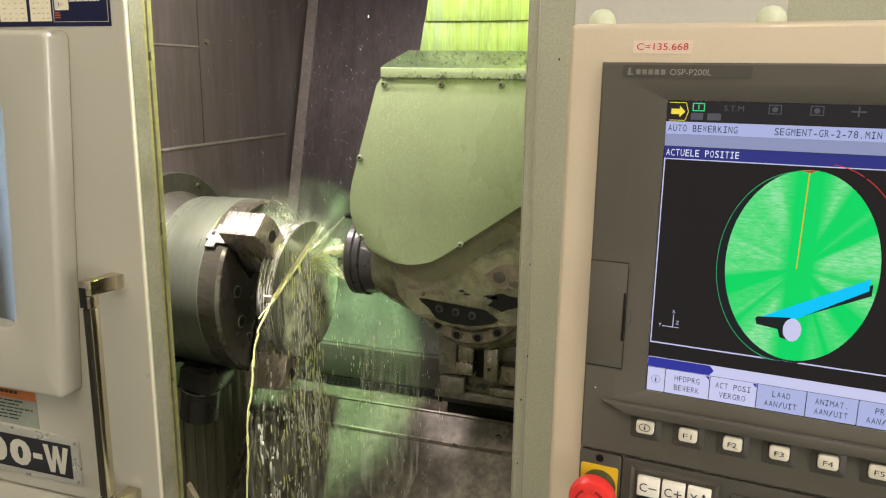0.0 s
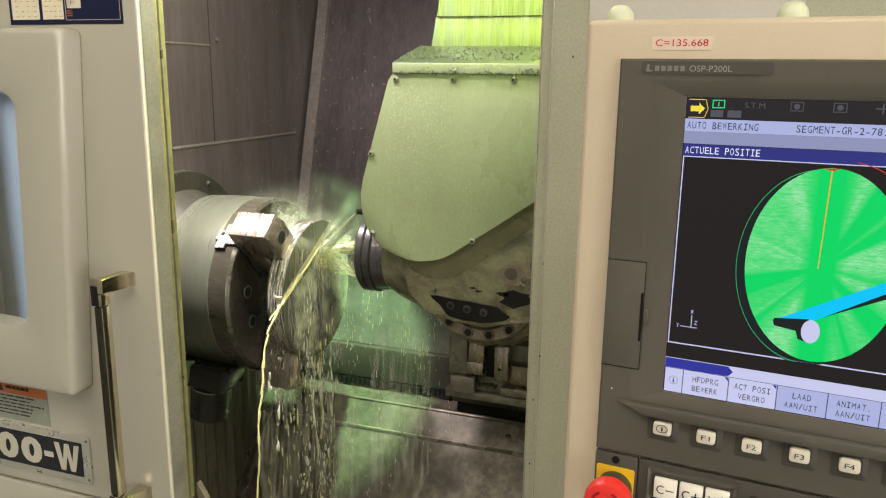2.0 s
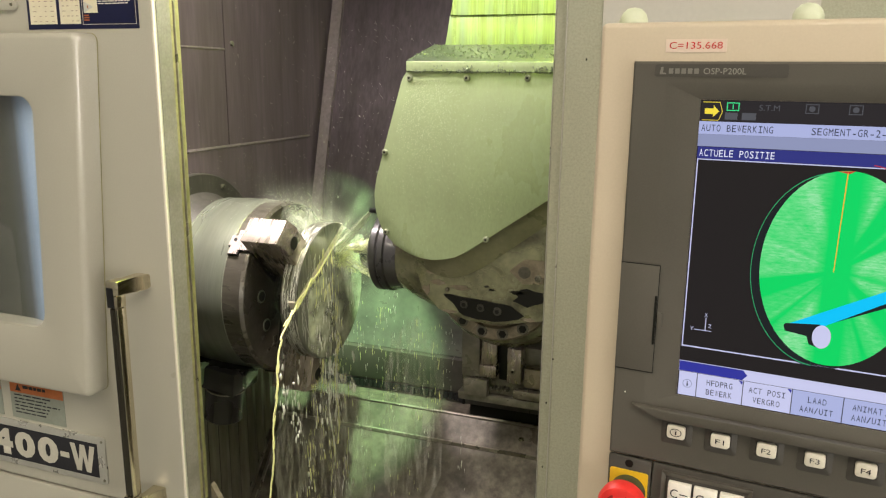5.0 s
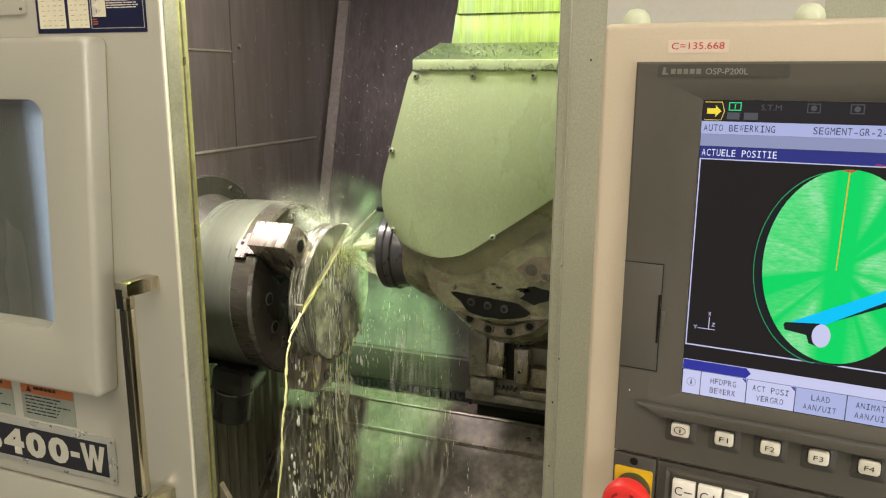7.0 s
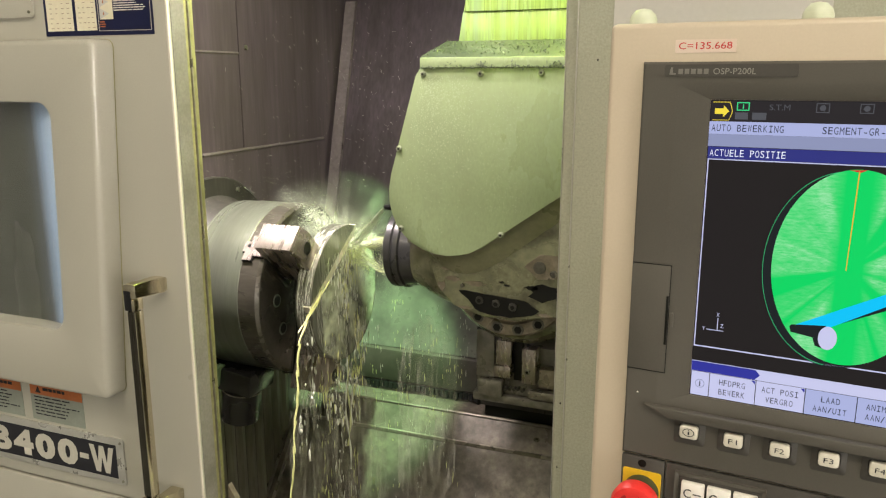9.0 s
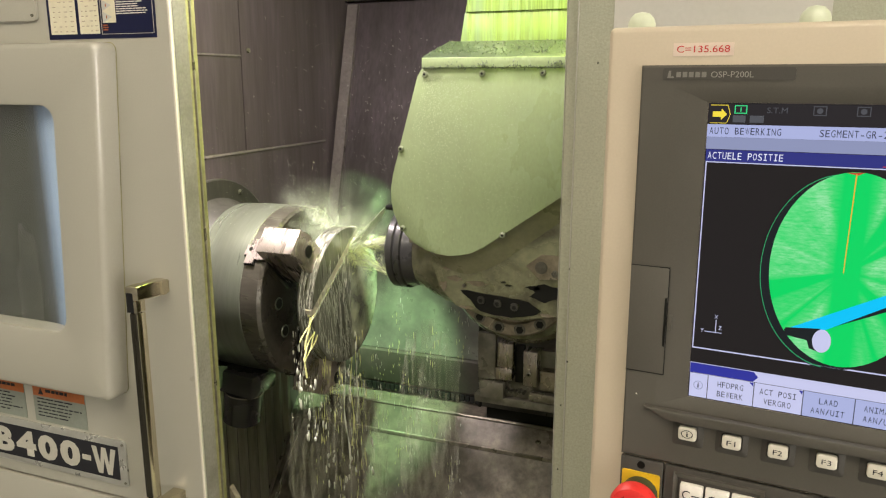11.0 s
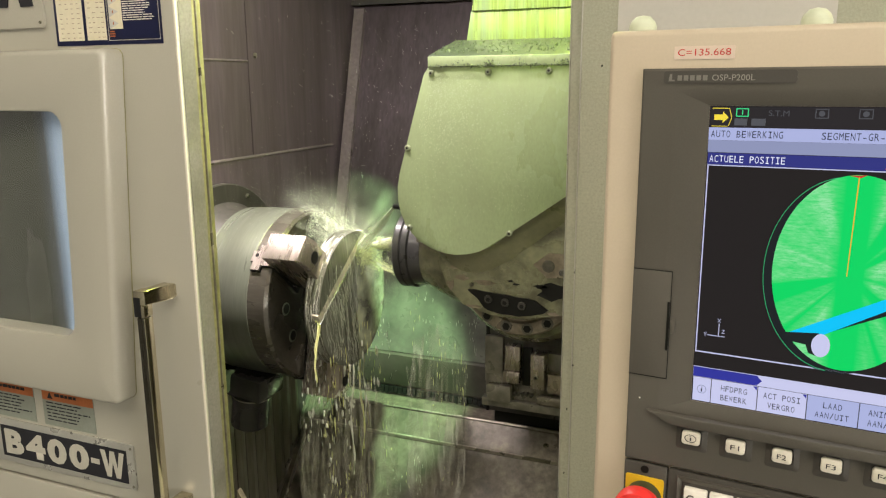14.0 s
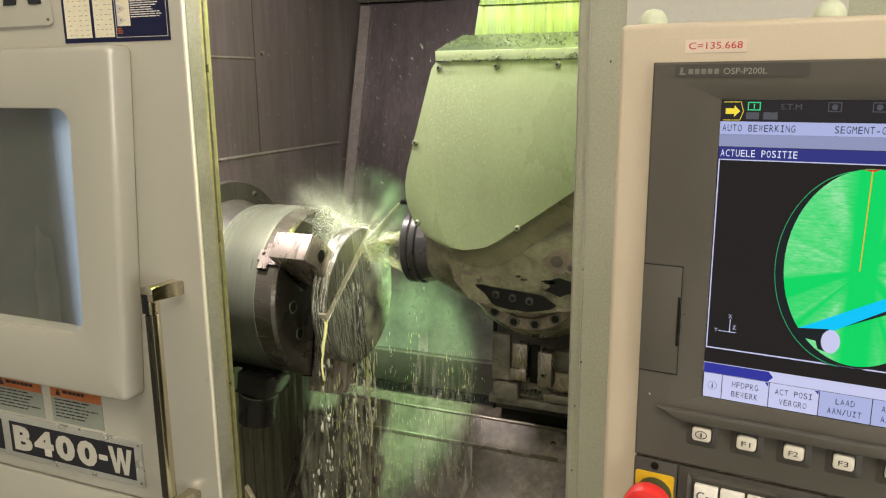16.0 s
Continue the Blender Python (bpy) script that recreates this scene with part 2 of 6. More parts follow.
def mist_material(name, colour, near, reach, streak):
    """Thin sheet of fine spray: radial streaks that thin out away from the point it flies off from."""
    m, nt, b = nodes_of(name)
    b.inputs["Base Color"].default_value = (*colour, 1)
    b.inputs["Roughness"].default_value = 0.9
    tc = nt.nodes.new("ShaderNodeTexCoord")
    ln = nt.nodes.new("ShaderNodeVectorMath")
    ln.operation = "LENGTH"
    nt.links.new(tc.outputs["Object"], ln.inputs[0])
    fall = ramp(nt, ln.outputs["Value"], [(0.0, grey(near)), (reach * 0.25, grey(near * 0.55)), (reach * 0.55, grey(near * 0.2)), (reach, grey(0.0))])
    unit = nt.nodes.new("ShaderNodeVectorMath")
    unit.operation = "NORMALIZE"
    nt.links.new(tc.outputs["Object"], unit.inputs[0])
    last = fall
    for vec, scale, lo, hi in ((unit.outputs["Vector"], streak, 0.36, 0.66), (tc.outputs["Object"], 55.0, 0.25, 0.70)):
        nn = nt.nodes.new("ShaderNodeTexNoise")
        nn.inputs["Scale"].default_value = scale
        nn.inputs["Detail"].default_value = 5
        nn.inputs["Roughness"].default_value = 0.65
        nt.links.new(vec, nn.inputs["Vector"])
        rr = ramp(nt, nn.outputs["Fac"], [(lo, grey(0.08)), (hi, grey(1.0))])
        mul = nt.nodes.new("ShaderNodeMath")
        mul.operation = "MULTIPLY"
        nt.links.new(last, mul.inputs[0])
        nt.links.new(rr, mul.inputs[1])
        last = mul.outputs[0]
    nt.links.new(last, b.inputs["Alpha"])
    return m


def soft_spray(name, colour, stops, lump_scale, streak=0.0):
    """Veil of fine spray: stops give its density against the distance from its origin, broken by soft noise."""
    m, nt, b = nodes_of(name)
    b.inputs["Base Color"].default_value = (*colour, 1)
    b.inputs["Roughness"].default_value = 1.0
    b.inputs["Specular IOR Level"].default_value = 0.0
    tc = nt.nodes.new("ShaderNodeTexCoord")
    ln = nt.nodes.new("ShaderNodeVectorMath")
    ln.operation = "LENGTH"
    nt.links.new(tc.outputs["Object"], ln.inputs[0])
    last = ramp(nt, ln.outputs["Value"], [(p, grey(v)) for p, v in stops])
    unit = nt.nodes.new("ShaderNodeVectorMath")
    unit.operation = "NORMALIZE"
    nt.links.new(tc.outputs["Object"], unit.inputs[0])
    layers = [(tc.outputs["Object"], lump_scale, 0.30, 0.66, 0.15)]
    if streak:
        layers.append((unit.outputs["Vector"], streak, 0.34, 0.66, 0.30))
    for vec, scale, lo, hi, least in layers:
        nn = nt.nodes.new("ShaderNodeTexNoise")
        nn.inputs["Scale"].default_value, nn.inputs["Detail"].default_value = scale, 4.0
        nt.links.new(vec, nn.inputs["Vector"])
        rr = ramp(nt, nn.outputs["Fac"], [(lo, grey(least)), (hi, grey(1.0))])
        mul = nt.nodes.new("ShaderNodeMath")
        mul.operation = "MULTIPLY"
        nt.links.new(last, mul.inputs[0])
        nt.links.new(rr, mul.inputs[1])
        last = mul.outputs[0]
    nt.links.new(last, b.inputs["Alpha"])
    return m


# pale paint for the door crease, a painted highlight
M_CREASE = surface("edge_highlight_paint", (0.78, 0.72, 0.64), 0.25, 0, 300, 6, 0.05, 0.02, coat=0.5)
M_SPATTER = coolant_material("spatter", (0.56, 0.62, 0.42), 1.0)
M_FOAM = coolant_material("coolant_foam", (0.82, 0.90, 0.45), 1.0)
M_SHEET = mist_material("mist_sheet", (0.80, 0.88, 0.72), 0.85, 0.22, 7.0)
M_VEIL = soft_spray("spray_veil", (0.78, 0.90, 0.66), [(0.0, 0.66), (0.035, 0.46), (0.075, 0.20), (0.12, 0.06), (0.17, 0.0)], 16.0, 4.0)
M_CURTAIN = coolant_material("falling_spray", (0.80, 0.80, 0.66), 0.42)
M_JET = soft_spray("jet_spray", (0.82, 0.92, 0.66), [(0.0, 0.85), (0.10, 0.62), (0.20, 0.55), (0.27, 0.0)], 40.0, 26.0)
M_FILM = soft_spray("coolant_film", (0.72, 0.75, 0.58), [(0.0, 0.85), (0.153, 0.80)], 24.0)
M_GLASS, _nt, _b = nodes_of("window_glass")
_b.inputs["Base Color"].default_value = (0.92, 0.94, 0.96, 1)
_b.inputs["Roughness"].default_value = 0.03
_b.inputs["Transmission Weight"].default_value = 1.0
_b.inputs["IOR"].default_value = 1.45

# screen colours (the display gives off light)
S_BLACK = glow("screen_black", (0.015, 0.0125, 0.0125), 1.0)
S_TOP = glow("screen_top", (0.022, 0.019, 0.021), 1.0)
S_LILAC = glow("screen_lilac", (0.41, 0.45, 0.73), 1.0)
S_LILAC2 = glow("screen_lilac_pale", (0.58, 0.59, 0.84), 1.0)
S_GREYBLUE = glow("screen_greyblue", (0.27, 0.30, 0.48), 1.0)
S_NAVY = glow("screen_navy", (0.030, 0.035, 0.21), 1.0)
S_BLUE = glow("screen_blue", (0.030, 0.035, 0.32), 1.0)
S_WHITE = glow("screen_white", (0.80, 0.82, 0.95), 1.0)
S_CYAN = glow("screen_cyan", (0.0, 0.55, 0.95), 1.0)
S_DARKRIM = glow("screen_rim", (0.010, 0.014, 0.016), 1.0)
S_RIMGREEN = glow("screen_rim_green", (0.03, 0.42, 0.16), 1.0)
S_RED = glow("screen_red", (0.55, 0.04, 0.03), 1.0)
S_ORANGE = glow("screen_orange", (0.80, 0.42, 0.03), 1.0)
S_YELLOW = glow("screen_yellow", (0.90, 0.72, 0.06), 1.0)
S_GREENICON = glow("screen_icon_green", (0.05, 0.70, 0.25), 1.0)
S_DIM = glow("screen_dim", (0.085, 0.088, 0.10), 1.0)
S_INK = glow("screen_ink", (0.03, 0.035, 0.07), 1.0)


def screen_green():
    """The bright green end face on the display, with pale streaks that fan out from its middle."""
    m, nt, b = nodes_of("screen_green")
    b.inputs["Base Color"].default_value = (0.006, 0.006, 0.006, 1)
    b.inputs["Specular IOR Level"].default_value = 0.06
    tc = nt.nodes.new("ShaderNodeTexCoord")
    unit = nt.nodes.new("ShaderNodeVectorMath")
    unit.operation = "NORMALIZE"
    nt.links.new(tc.outputs["Object"], unit.inputs[0])
    fan = nt.nodes.new("ShaderNodeTexNoise")
    fan.inputs["Scale"].default_value, fan.inputs["Detail"].default_value = 1.9, 4.0
    nt.links.new(unit.outputs["Vector"], fan.inputs["Vector"])
    rays = ramp(nt, fan.outputs["Fac"], [(0.42, grey(0.0)), (0.60, grey(1.0))])
    speck = ramp(nt, noise_node(nt, 300, (0.4, 1, 1.8), 5, 0.75), [(0.34, grey(0.10)), (0.66, grey(1.0))])
    sep = nt.nodes.new("ShaderNodeSeparateXYZ")
    nt.links.new(tc.outputs["Object"], sep.inputs[0])
    side = nt.nodes.new("ShaderNodeMath")
    side.operation = "ABSOLUTE"
    nt.links.new(sep.outputs["X"], side.inputs[0])
    clear = ramp(nt, side.outputs[0], [(0.010, grey(0.0)), (0.014, grey(0.85))])
    last = rays
    for other in (speck, clear):
        mul = nt.nodes.new("ShaderNodeMath")
        mul.operation = "MULTIPLY"
        nt.links.new(last, mul.inputs[0])
        nt.links.new(other, mul.inputs[1])
        last = mul.outputs[0]
    col = ramp(nt, last, [(0.0, (0.0, 0.66, 0.125)), (1.0, (0.42, 0.82, 0.48))])
    nt.links.new(col, b.inputs["Emission Color"])
    b.inputs["Emission Strength"].default_value = 1.0
    return m


S_GREEN = screen_green()


# ---- mesh helpers ----
def box(bm, x0, x1, y0, y1, z0, z1, bevel=0.0, seg=2):
    vs = [bm.verts.new((x, y, z)) for x in (x0, x1) for y in (y0, y1) for z in (z0, z1)]
    idx = [(0, 1, 3, 2), (4, 6, 7, 5), (0, 4, 5, 1), (2, 3, 7, 6), (0, 2, 6, 4), (1, 5, 7, 3)]
    fs = [bm.faces.new([vs[i] for i in q]) for q in idx]
    if bevel:
        es = list({e for f in fs for e in f.edges})
        bmesh.ops.bevel(bm, geom=es, offset=bevel, segments=seg, profile=0.5, affect="EDGES")
    return bm


def prism(bm, pts, axis, a, b, bevel=0.0):
    """A straight body over an outline; axis 'x', 'y' or 'z' runs from a to b."""
    def p(u, v, w):
        return {"x": (w, u, v), "y": (u, w, v), "z": (u, v, w)}[axis]
    lo = [bm.verts.new(p(u, v, a)) for u, v in pts]
    hi = [bm.verts.new(p(u, v, b)) for u, v in pts]
    n = len(pts)
    fs = [bm.faces.new(lo), bm.faces.new(hi)]
    for i in range(n):
        fs.append(bm.faces.new((lo[i], lo[(i + 1) % n], hi[(i + 1) % n], hi[i])))
    if bevel:
        es = list({e for f in fs[:2] for e in f.edges})
        bmesh.ops.bevel(bm, geom=es, offset=bevel, segments=2, profile=0.5, affect="EDGES")
    return bm


def lathe(bm, prof, centre, axis="x", seg=64, cap=True):
    """A turned body: prof is a list of (place along the axis, radius)."""
    cx, cy, cz = centre
    rings = []
    for w, r in prof:
        ring = []
        for k in range(seg):
            a = 2 * math.pi * k / seg
            u, v = r * math.cos(a), r * math.sin(a)
            q = {"x": (w, u, v), "y": (u, w, v), "z": (u, v, w)}[axis]
            ring.append(bm.verts.new((cx + q[0], cy + q[1], cz + q[2])))
        rings.append(ring)
    for r0, r1 in zip(rings, rings[1:]):
        for k in range(seg):
            bm.faces.new((r0[k], r0[(k + 1) % seg], r1[(k + 1) % seg], r1[k]))
    if cap:
        bm.faces.new(rings[0])
        bm.faces.new(rings[-1])
    return bm


def finish(bm, name, material, smooth=35):
    bmesh.ops.recalc_face_normals(bm, faces=bm.faces)
    me = bpy.data.meshes.new(name)
    bm.to_mesh(me)
    bm.free()
    for q in me.polygons:
        q.use_smooth = True
    me.set_sharp_from_angle(angle=radians(smooth))
    me.materials.append(material)
    return me


def part(name, bm, material, parent=None, label="", smooth=35):
    ob = new(name, finish(bm, name, material, smooth))
    ob.parent = parent
    if label:
        ob["label"] = label
    return ob


def thing(name, label, category, group="", at=(0, 0, 0), rz=0):
    ob = new(name)
    ob.empty_display_size = 0.05
    ob.matrix_basis = pose(*at, 0, 0, rz)
    return tagged(ob, label, category, group)


def fixed(name, bm, material, label, category="wall"):
    return tagged(part(name, bm, material), label, category, "", "structure")


def B():
    return bmesh.new()


def rect(name, u0, v0, u1, v1, y, material, parent, thick=0.0004):
    bm = B()
    box(bm, u0, u1, y, y + thick, v0, v1)
    return part(name, bm, material, parent)


def poly(name, pts, y, material, parent, thick=0.0003):
    bm = B()
    prism(bm, pts, "y", y, y + thick)
    return part(name, bm, material, parent)


def text(name, body, u0, v0, u1, v1, y, material, parent, bold=0.0):
    """Raised writing that fills a rectangle on a face turned towards -y."""
    cu = bpy.data.curves.new(name, "FONT")
    cu.body, cu.size, cu.extrude, cu.offset = body, 1.0, 0.0, bold
    cu.resolution_u = 3
    tmp = bpy.data.objects.new(name, cu)
    me = bpy.data.meshes.new_from_object(tmp)
    bpy.data.objects.remove(tmp)
    xs, ys = [v.co.x for v in me.vertices], [v.co.y for v in me.vertices]
    x0, x1, y0, y1 = min(xs), max(xs), min(ys), max(ys)
    for v in me.vertices:
        v.co = (u0 + (v.co.x - x0) / (x1 - x0) * (u1 - u0), y, v0 + (v.co.y - y0) / max(1e-6, y1 - y0) * (v1 - v0))
    me.materials.clear()
    me.materials.append(material)
    ob = new(name, me)
    ob.parent = parent
    return ob


GLYPHS = {}


def glyph(ch):
    """Outline mesh of one character, as lists of points and faces."""
    if ch not in GLYPHS:
        cu = bpy.data.curves.new("glyph", "FONT")
        cu.body, cu.size, cu.resolution_u = ch, 1.0, 3
        tmp = bpy.data.objects.new("glyph", cu)
        me = bpy.data.meshes.new_from_object(tmp)
        bpy.data.objects.remove(tmp)
        GLYPHS[ch] = ([(v.co.x, v.co.y) for v in me.vertices], [list(q.vertices) for q in me.polygons])
        bpy.data.meshes.remove(me)
    return GLYPHS[ch]


def screen_text(body, u0, v0, u1, v1, y, material, parent):
    """Display writing with every character in a cell of equal width."""
    cell = (u1 - u0) / len(body)
    cap = max(p[1] for p in glyph("H")[0])
    verts, faces = [], []
    for k, ch in enumerate(body):
        if ch == " ":
            continue
        if ch == "I":
            pts, fs = [], []
            for a0, b0, a1, b1 in ((0.40, 0, 0.60, cap), (0.12, 0, 0.399, 0.10), (0.601, 0, 0.88, 0.10), (0.12, cap - 0.10, 0.399, cap), (0.601, cap - 0.10, 0.88, cap)):
                fs.append([len(pts) + i for i in range(4)])
                pts += [(a0, b0), (a1, b0), (a1, b1), (a0, b1)]
            wide = 0.62
        else:
            pts, fs = glyph(ch)
            wide = {".": 0.20, "-": 0.55, "/": 0.72, "1": 0.45}.get(ch, 0.76)
        x0, x1 = min(p[0] for p in pts), max(p[0] for p in pts)
        n0 = len(verts)
        for px, py in pts:
            verts.append((u0 + cell * (k + 0.5 + wide * ((px - x0) / (x1 - x0) - 0.5)), y, v0 + (v1 - v0) * py / cap))
        faces += [[n0 + i for i in f] for f in fs]
    me = bpy.data.meshes.new("lettering")
    me.from_pydata(verts, [], faces)
    me.materials.append(material)
    ob = new("lettering", me)
    ob.parent = parent
    return ob


def bars(name, u0, v0, u1, v1, rows, y, material, parent, seed=1, fill=0.55):
    """Unreadable small print as plain bars."""
    rnd = random.Random(seed)
    bm = B()
    h = (v1 - v0) / rows
    for k in range(rows):
        top = v1 - k * h
        u = u0
        stop = u1 - (u1 - u0) * rnd.uniform(0, 0.35)
        while u < stop:
            w = (u1 - u0) * rnd.uniform(0.06, 0.2)
            box(bm, u, min(u + w, stop), y, y + 0.0003, top - h * fill, top)
            u += w + (u1 - u0) * 0.025
    return part(name, bm, material, parent)


def arc(cx, cz, r, a0, a1, n):
    return [(cx + r * math.cos(radians(a0 + (a1 - a0) * k / n)), cz + r * math.sin(radians(a0 + (a1 - a0) * k / n))) for k in range(n + 1)]


def round_rect(u0, v0, u1, v1, r, n=5):
    return arc(u1 - r, v1 - r, r, 0, 90, n) + arc(u0 + r, v1 - r, r, 90, 180, n) + arc(u0 + r, v0 + r, r, 180, 270, n) + arc(u1 - r, v0 + r, r, 270, 360, n)


def frame_body(bm, outer, inner, y_out, y_in, y_back):
    """A ring between two outlines of equal count: front lip sloping from outer to inner, and the side walls."""
    n = len(outer)
    o = [bm.verts.new((u, y_out, v)) for u, v in outer]
    i = [bm.verts.new((u, y_in, v)) for u, v in inner]
    ob_ = [bm.verts.new((u, y_back, v)) for u, v in outer]
    ib = [bm.verts.new((u, y_back, v)) for u, v in inner]
    for k in range(n):
        q = (k + 1) % n
        bm.faces.new((o[k], o[q], i[q], i[k]))
        bm.faces.new((ob_[k], ob_[q], o[q], o[k]))
        bm.faces.new((i[k], i[q], ib[q], ib[k]))
        bm.faces.new((ib[k], ib[q], ob_[q], ob_[k]))
    return bm

# ---- workshop shell ----
def workshop():
    bm = B(); box(bm, -4, 5, -4.5, 2.6, -0.1, 0)
    fixed("floor", bm, M_FLOORROOM, "grey sealed concrete workshop floor", "floor")
    for nm, q in (("wall_south", (-4, 5, -4.6, -4.5)), ("wall_north", (-4, 5, 2.6, 2.7)), ("wall_west", (-4.1, -4, -4.5, 2.6)), ("wall_east", (5, 5.1, -4.5, 2.6))):
        bm = B(); box(bm, *q, 0, 3.8)
        fixed(nm, bm, M_WALLROOM, "pale plain workshop wall")
    bm = B(); box(bm, -4, 5, -4.5, 2.6, 3.8, 3.9)
    fixed("ceiling", bm, M_WALLROOM, "pale plain workshop ceiling", "ceiling")
    w = tagged(thing("window_1", "bright workshop window in a white frame", "window", "", (4.99, -3.2, 1.4)), kind="structure")
    bm = B(); box(bm, -0.05, 0.0, -1.2, 1.2, -1.07, -1.0); box(bm, -0.05, 0.0, -1.2, 1.2, 1.0, 1.07); box(bm, -0.05, 0.0, -1.2, -1.13, -1.0, 1.0); box(bm, -0.05, 0.0, 1.13, 1.2, -1.0, 1.0)
    part("window_frame", bm, M_WHITE, w)
    bm = B(); box(bm, -0.02, -0.004, -1.13, 1.13, -1.0, 1.0); part("pane", bm, glow("daylight_pane", (1.0, 0.95, 0.86), 11.0), w)
    for tx, ty in TUBES:
        t = thing("ceiling_light", "white ceiling light with a glowing diffuser", "lamp", "ceiling lights", (tx, ty, 3.66))
        bm = B(); box(bm, -0.75, 0.75, -0.14, 0.14, 0.02, 0.14, 0.01); part("housing", bm, M_WHITE, t)
        bm = B(); box(bm, -0.72, 0.72, -0.12, 0.12, 0.0, 0.019); part("diffuser", bm, M_TUBE, t)


# ---- machine enclosure ----
YB = lambda z: 1.006 + (z - 1.28) * 0.268      # slanted back wall


def enclosure():
    # front wall beside and below the opening
    bm = B(); box(bm, 0.503, 2.3, -0.024, 0.04, 0.0, 2.35, 0.003)
    box(bm, 0.487, 0.5025, -0.016, 0.04, 0.0, 2.35, 0.002)
    fixed("wall_front", bm, M_POST, "grey-beige textured sheet metal front of the machine")
    # pale beads: a painted highlight at the step, wear at the opening's edge
    bm = B(); box(bm, 0.5022, 0.5036, -0.0255, -0.0235, 0.0, 2.35, 0.0005); box(bm, 0.4862, 0.4874, -0.0172, -0.010, 0.84, 2.35, 0.0004)
    fixed("post_edge", bm, M_PLATE, "painted highlight and worn edge along the machine front's sheets", "trim")
    bm = B(); box(bm, -1.8, 0.486, 0.0, 0.05, 0.05, 0.838, 0.004)
    fixed("sill_panel", bm, M_DOOR, "cream painted sheet metal panel below the door")
    bm = B(); box(bm, -1.8, 0.486, 0.0, 0.05, 2.08, 2.35, 0.003)
    fixed("lintel_panel", bm, M_DOOR, "cream painted sheet metal above the door")
    # slanted gusset in the low corner of the opening
    bm = B(); prism(bm, [(-0.158, 0.84), (-0.158, 0.872), (-0.138, 0.84)], "y", 0.068, 0.08)
    fixed("sill_gusset", bm, M_TAN, "small rusty corner plate at the opening", "trim")
    # left wall, with the headstock behind
    bm = B(); box(bm, -0.50, -0.46, 0.075, 1.35, 0.30, 2.3)
    fixed("wall_headstock", bm, M_STEEL, "dark stained steel wall round the spindle")
    for y1, z0, z1 in ((1.0, 1.455, 1.4585), (0.60, 1.691, 1.693)):
        bm = B(); prism(bm, [(-0.4598, z0 - 0.003), (-0.4575, z0), (-0.4582, z1), (-0.4598, z1 + 0.002)], "y", 0.10, y1)
        fixed("wall_rib", bm, M_RIB, "pale folded seam along the steel wall", "trim")
    bm = B(); box(bm, -0.4598, -0.4588, 0.600, 0.603, 1.462, 1.86)
    fixed("wall_seam", bm, M_STEELDIM, "dark joint between two wall sheets", "trim")
    # slanted back wall, in sheets with a post
    bm = B()
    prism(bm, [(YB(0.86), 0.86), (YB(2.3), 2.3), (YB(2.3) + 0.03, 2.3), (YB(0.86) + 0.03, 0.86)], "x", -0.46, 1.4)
    fixed("wall_back", bm, M_STEELDIM, "stained steel back wall that leans back, painted darker for its weaker light")
    bm = B()
    prism(bm, [(YB(0.9) - 0.014, 0.9), (YB(1.86) - 0.014, 1.86), (YB(1.86), 1.86), (YB(0.9), 0.9)], "x", -0.452, -0.418)
    fixed("back_post", bm, M_RIB, "narrow steel strip down the back wall", "trim")
    bm = B()
    prism(bm, [(YB(1.87) - 0.02, 1.87), (YB(1.885) - 0.02, 1.885), (YB(1.885), 1.885), (YB(1.87), 1.87)], "x", -0.46, 1.4)
    fixed("back_rail", bm, M_DARK, "dark rail across the back wall", "trim")
    # paler sheet added here to strengthen the pool of light on the wall
    bm = B()
    prism(bm, [(YB(0.868) - 0.003, 0.868), (YB(1.12) - 0.003, 1.12), (YB(1.12), 1.12), (YB(0.868), 0.868)], "x", -0.40, 0.098)
    fixed("wall_back_low", bm, M_LOWWALL, "paler blotchy wet steel sheet added where the light patch falls on the back wall")
    # skirt below the back wall, with wiper teeth
    bm = B(); box(bm, -0.46, 1.4, 0.872, 0.93, 0.772, 0.866, 0.002)
    fixed("back_skirt", bm, M_SKIRTB, "dark way cover along the back", "trim")
    bm = B()
    rnd = random.Random(4)
    for k in range(60):
        x = -0.44 + k * 0.0145
        box(bm, x, x + 0.0105, 0.866, 0.874, 0.746 + rnd.uniform(0, 0.006), 0.768)
    fixed("wiper_strip", bm, M_BLACK, "toothed black rubber wiper", "trim")
    # ledge and steep chute
    bm = B(); prism(bm, [(0.95, 0.742), (0.80, 0.742), (0.80, 0.70), (0.95, 0.70)], "x", -0.46, 1.4)
    fixed("ledge", bm, M_STEEL2, "wet steel ledge below the back wall", "floor")
    s = 1.2
    ch = lambda y: 0.738 - (0.80 - y) * s
    bm = B(); prism(bm, [(0.799, ch(0.799)), (0.752, ch(0.752)), (0.752, ch(0.752) - 0.03), (0.799, ch(0.799) - 0.03)], "x", -0.46, 1.4)
    fixed("chute_upper", bm, M_STEEL2, "wet stained steel chute strip", "floor")
    bm = B(); prism(bm, [(0.755, ch(0.755) - 0.008), (0.18, ch(0.18)), (0.18, ch(0.18) - 0.03), (0.755, ch(0.755) - 0.04)], "x", -0.46, 1.4)
    fixed("chute", bm, M_STEEL2, "wet stained steel chip chute sloping to the front", "floor")
    bm = B()
    prism(bm, [(0.802, 0.7425), (0.7995, 0.7450), (0.7970, 0.7415), (0.798, 0.738)], "x", -0.46, 1.4)
    prism(bm, [(0.7545, ch(0.7545) + 0.0004), (0.7515, ch(0.7515) + 0.0022), (0.7505, ch(0.7505) - 0.004)], "x", -0.46, 1.4)
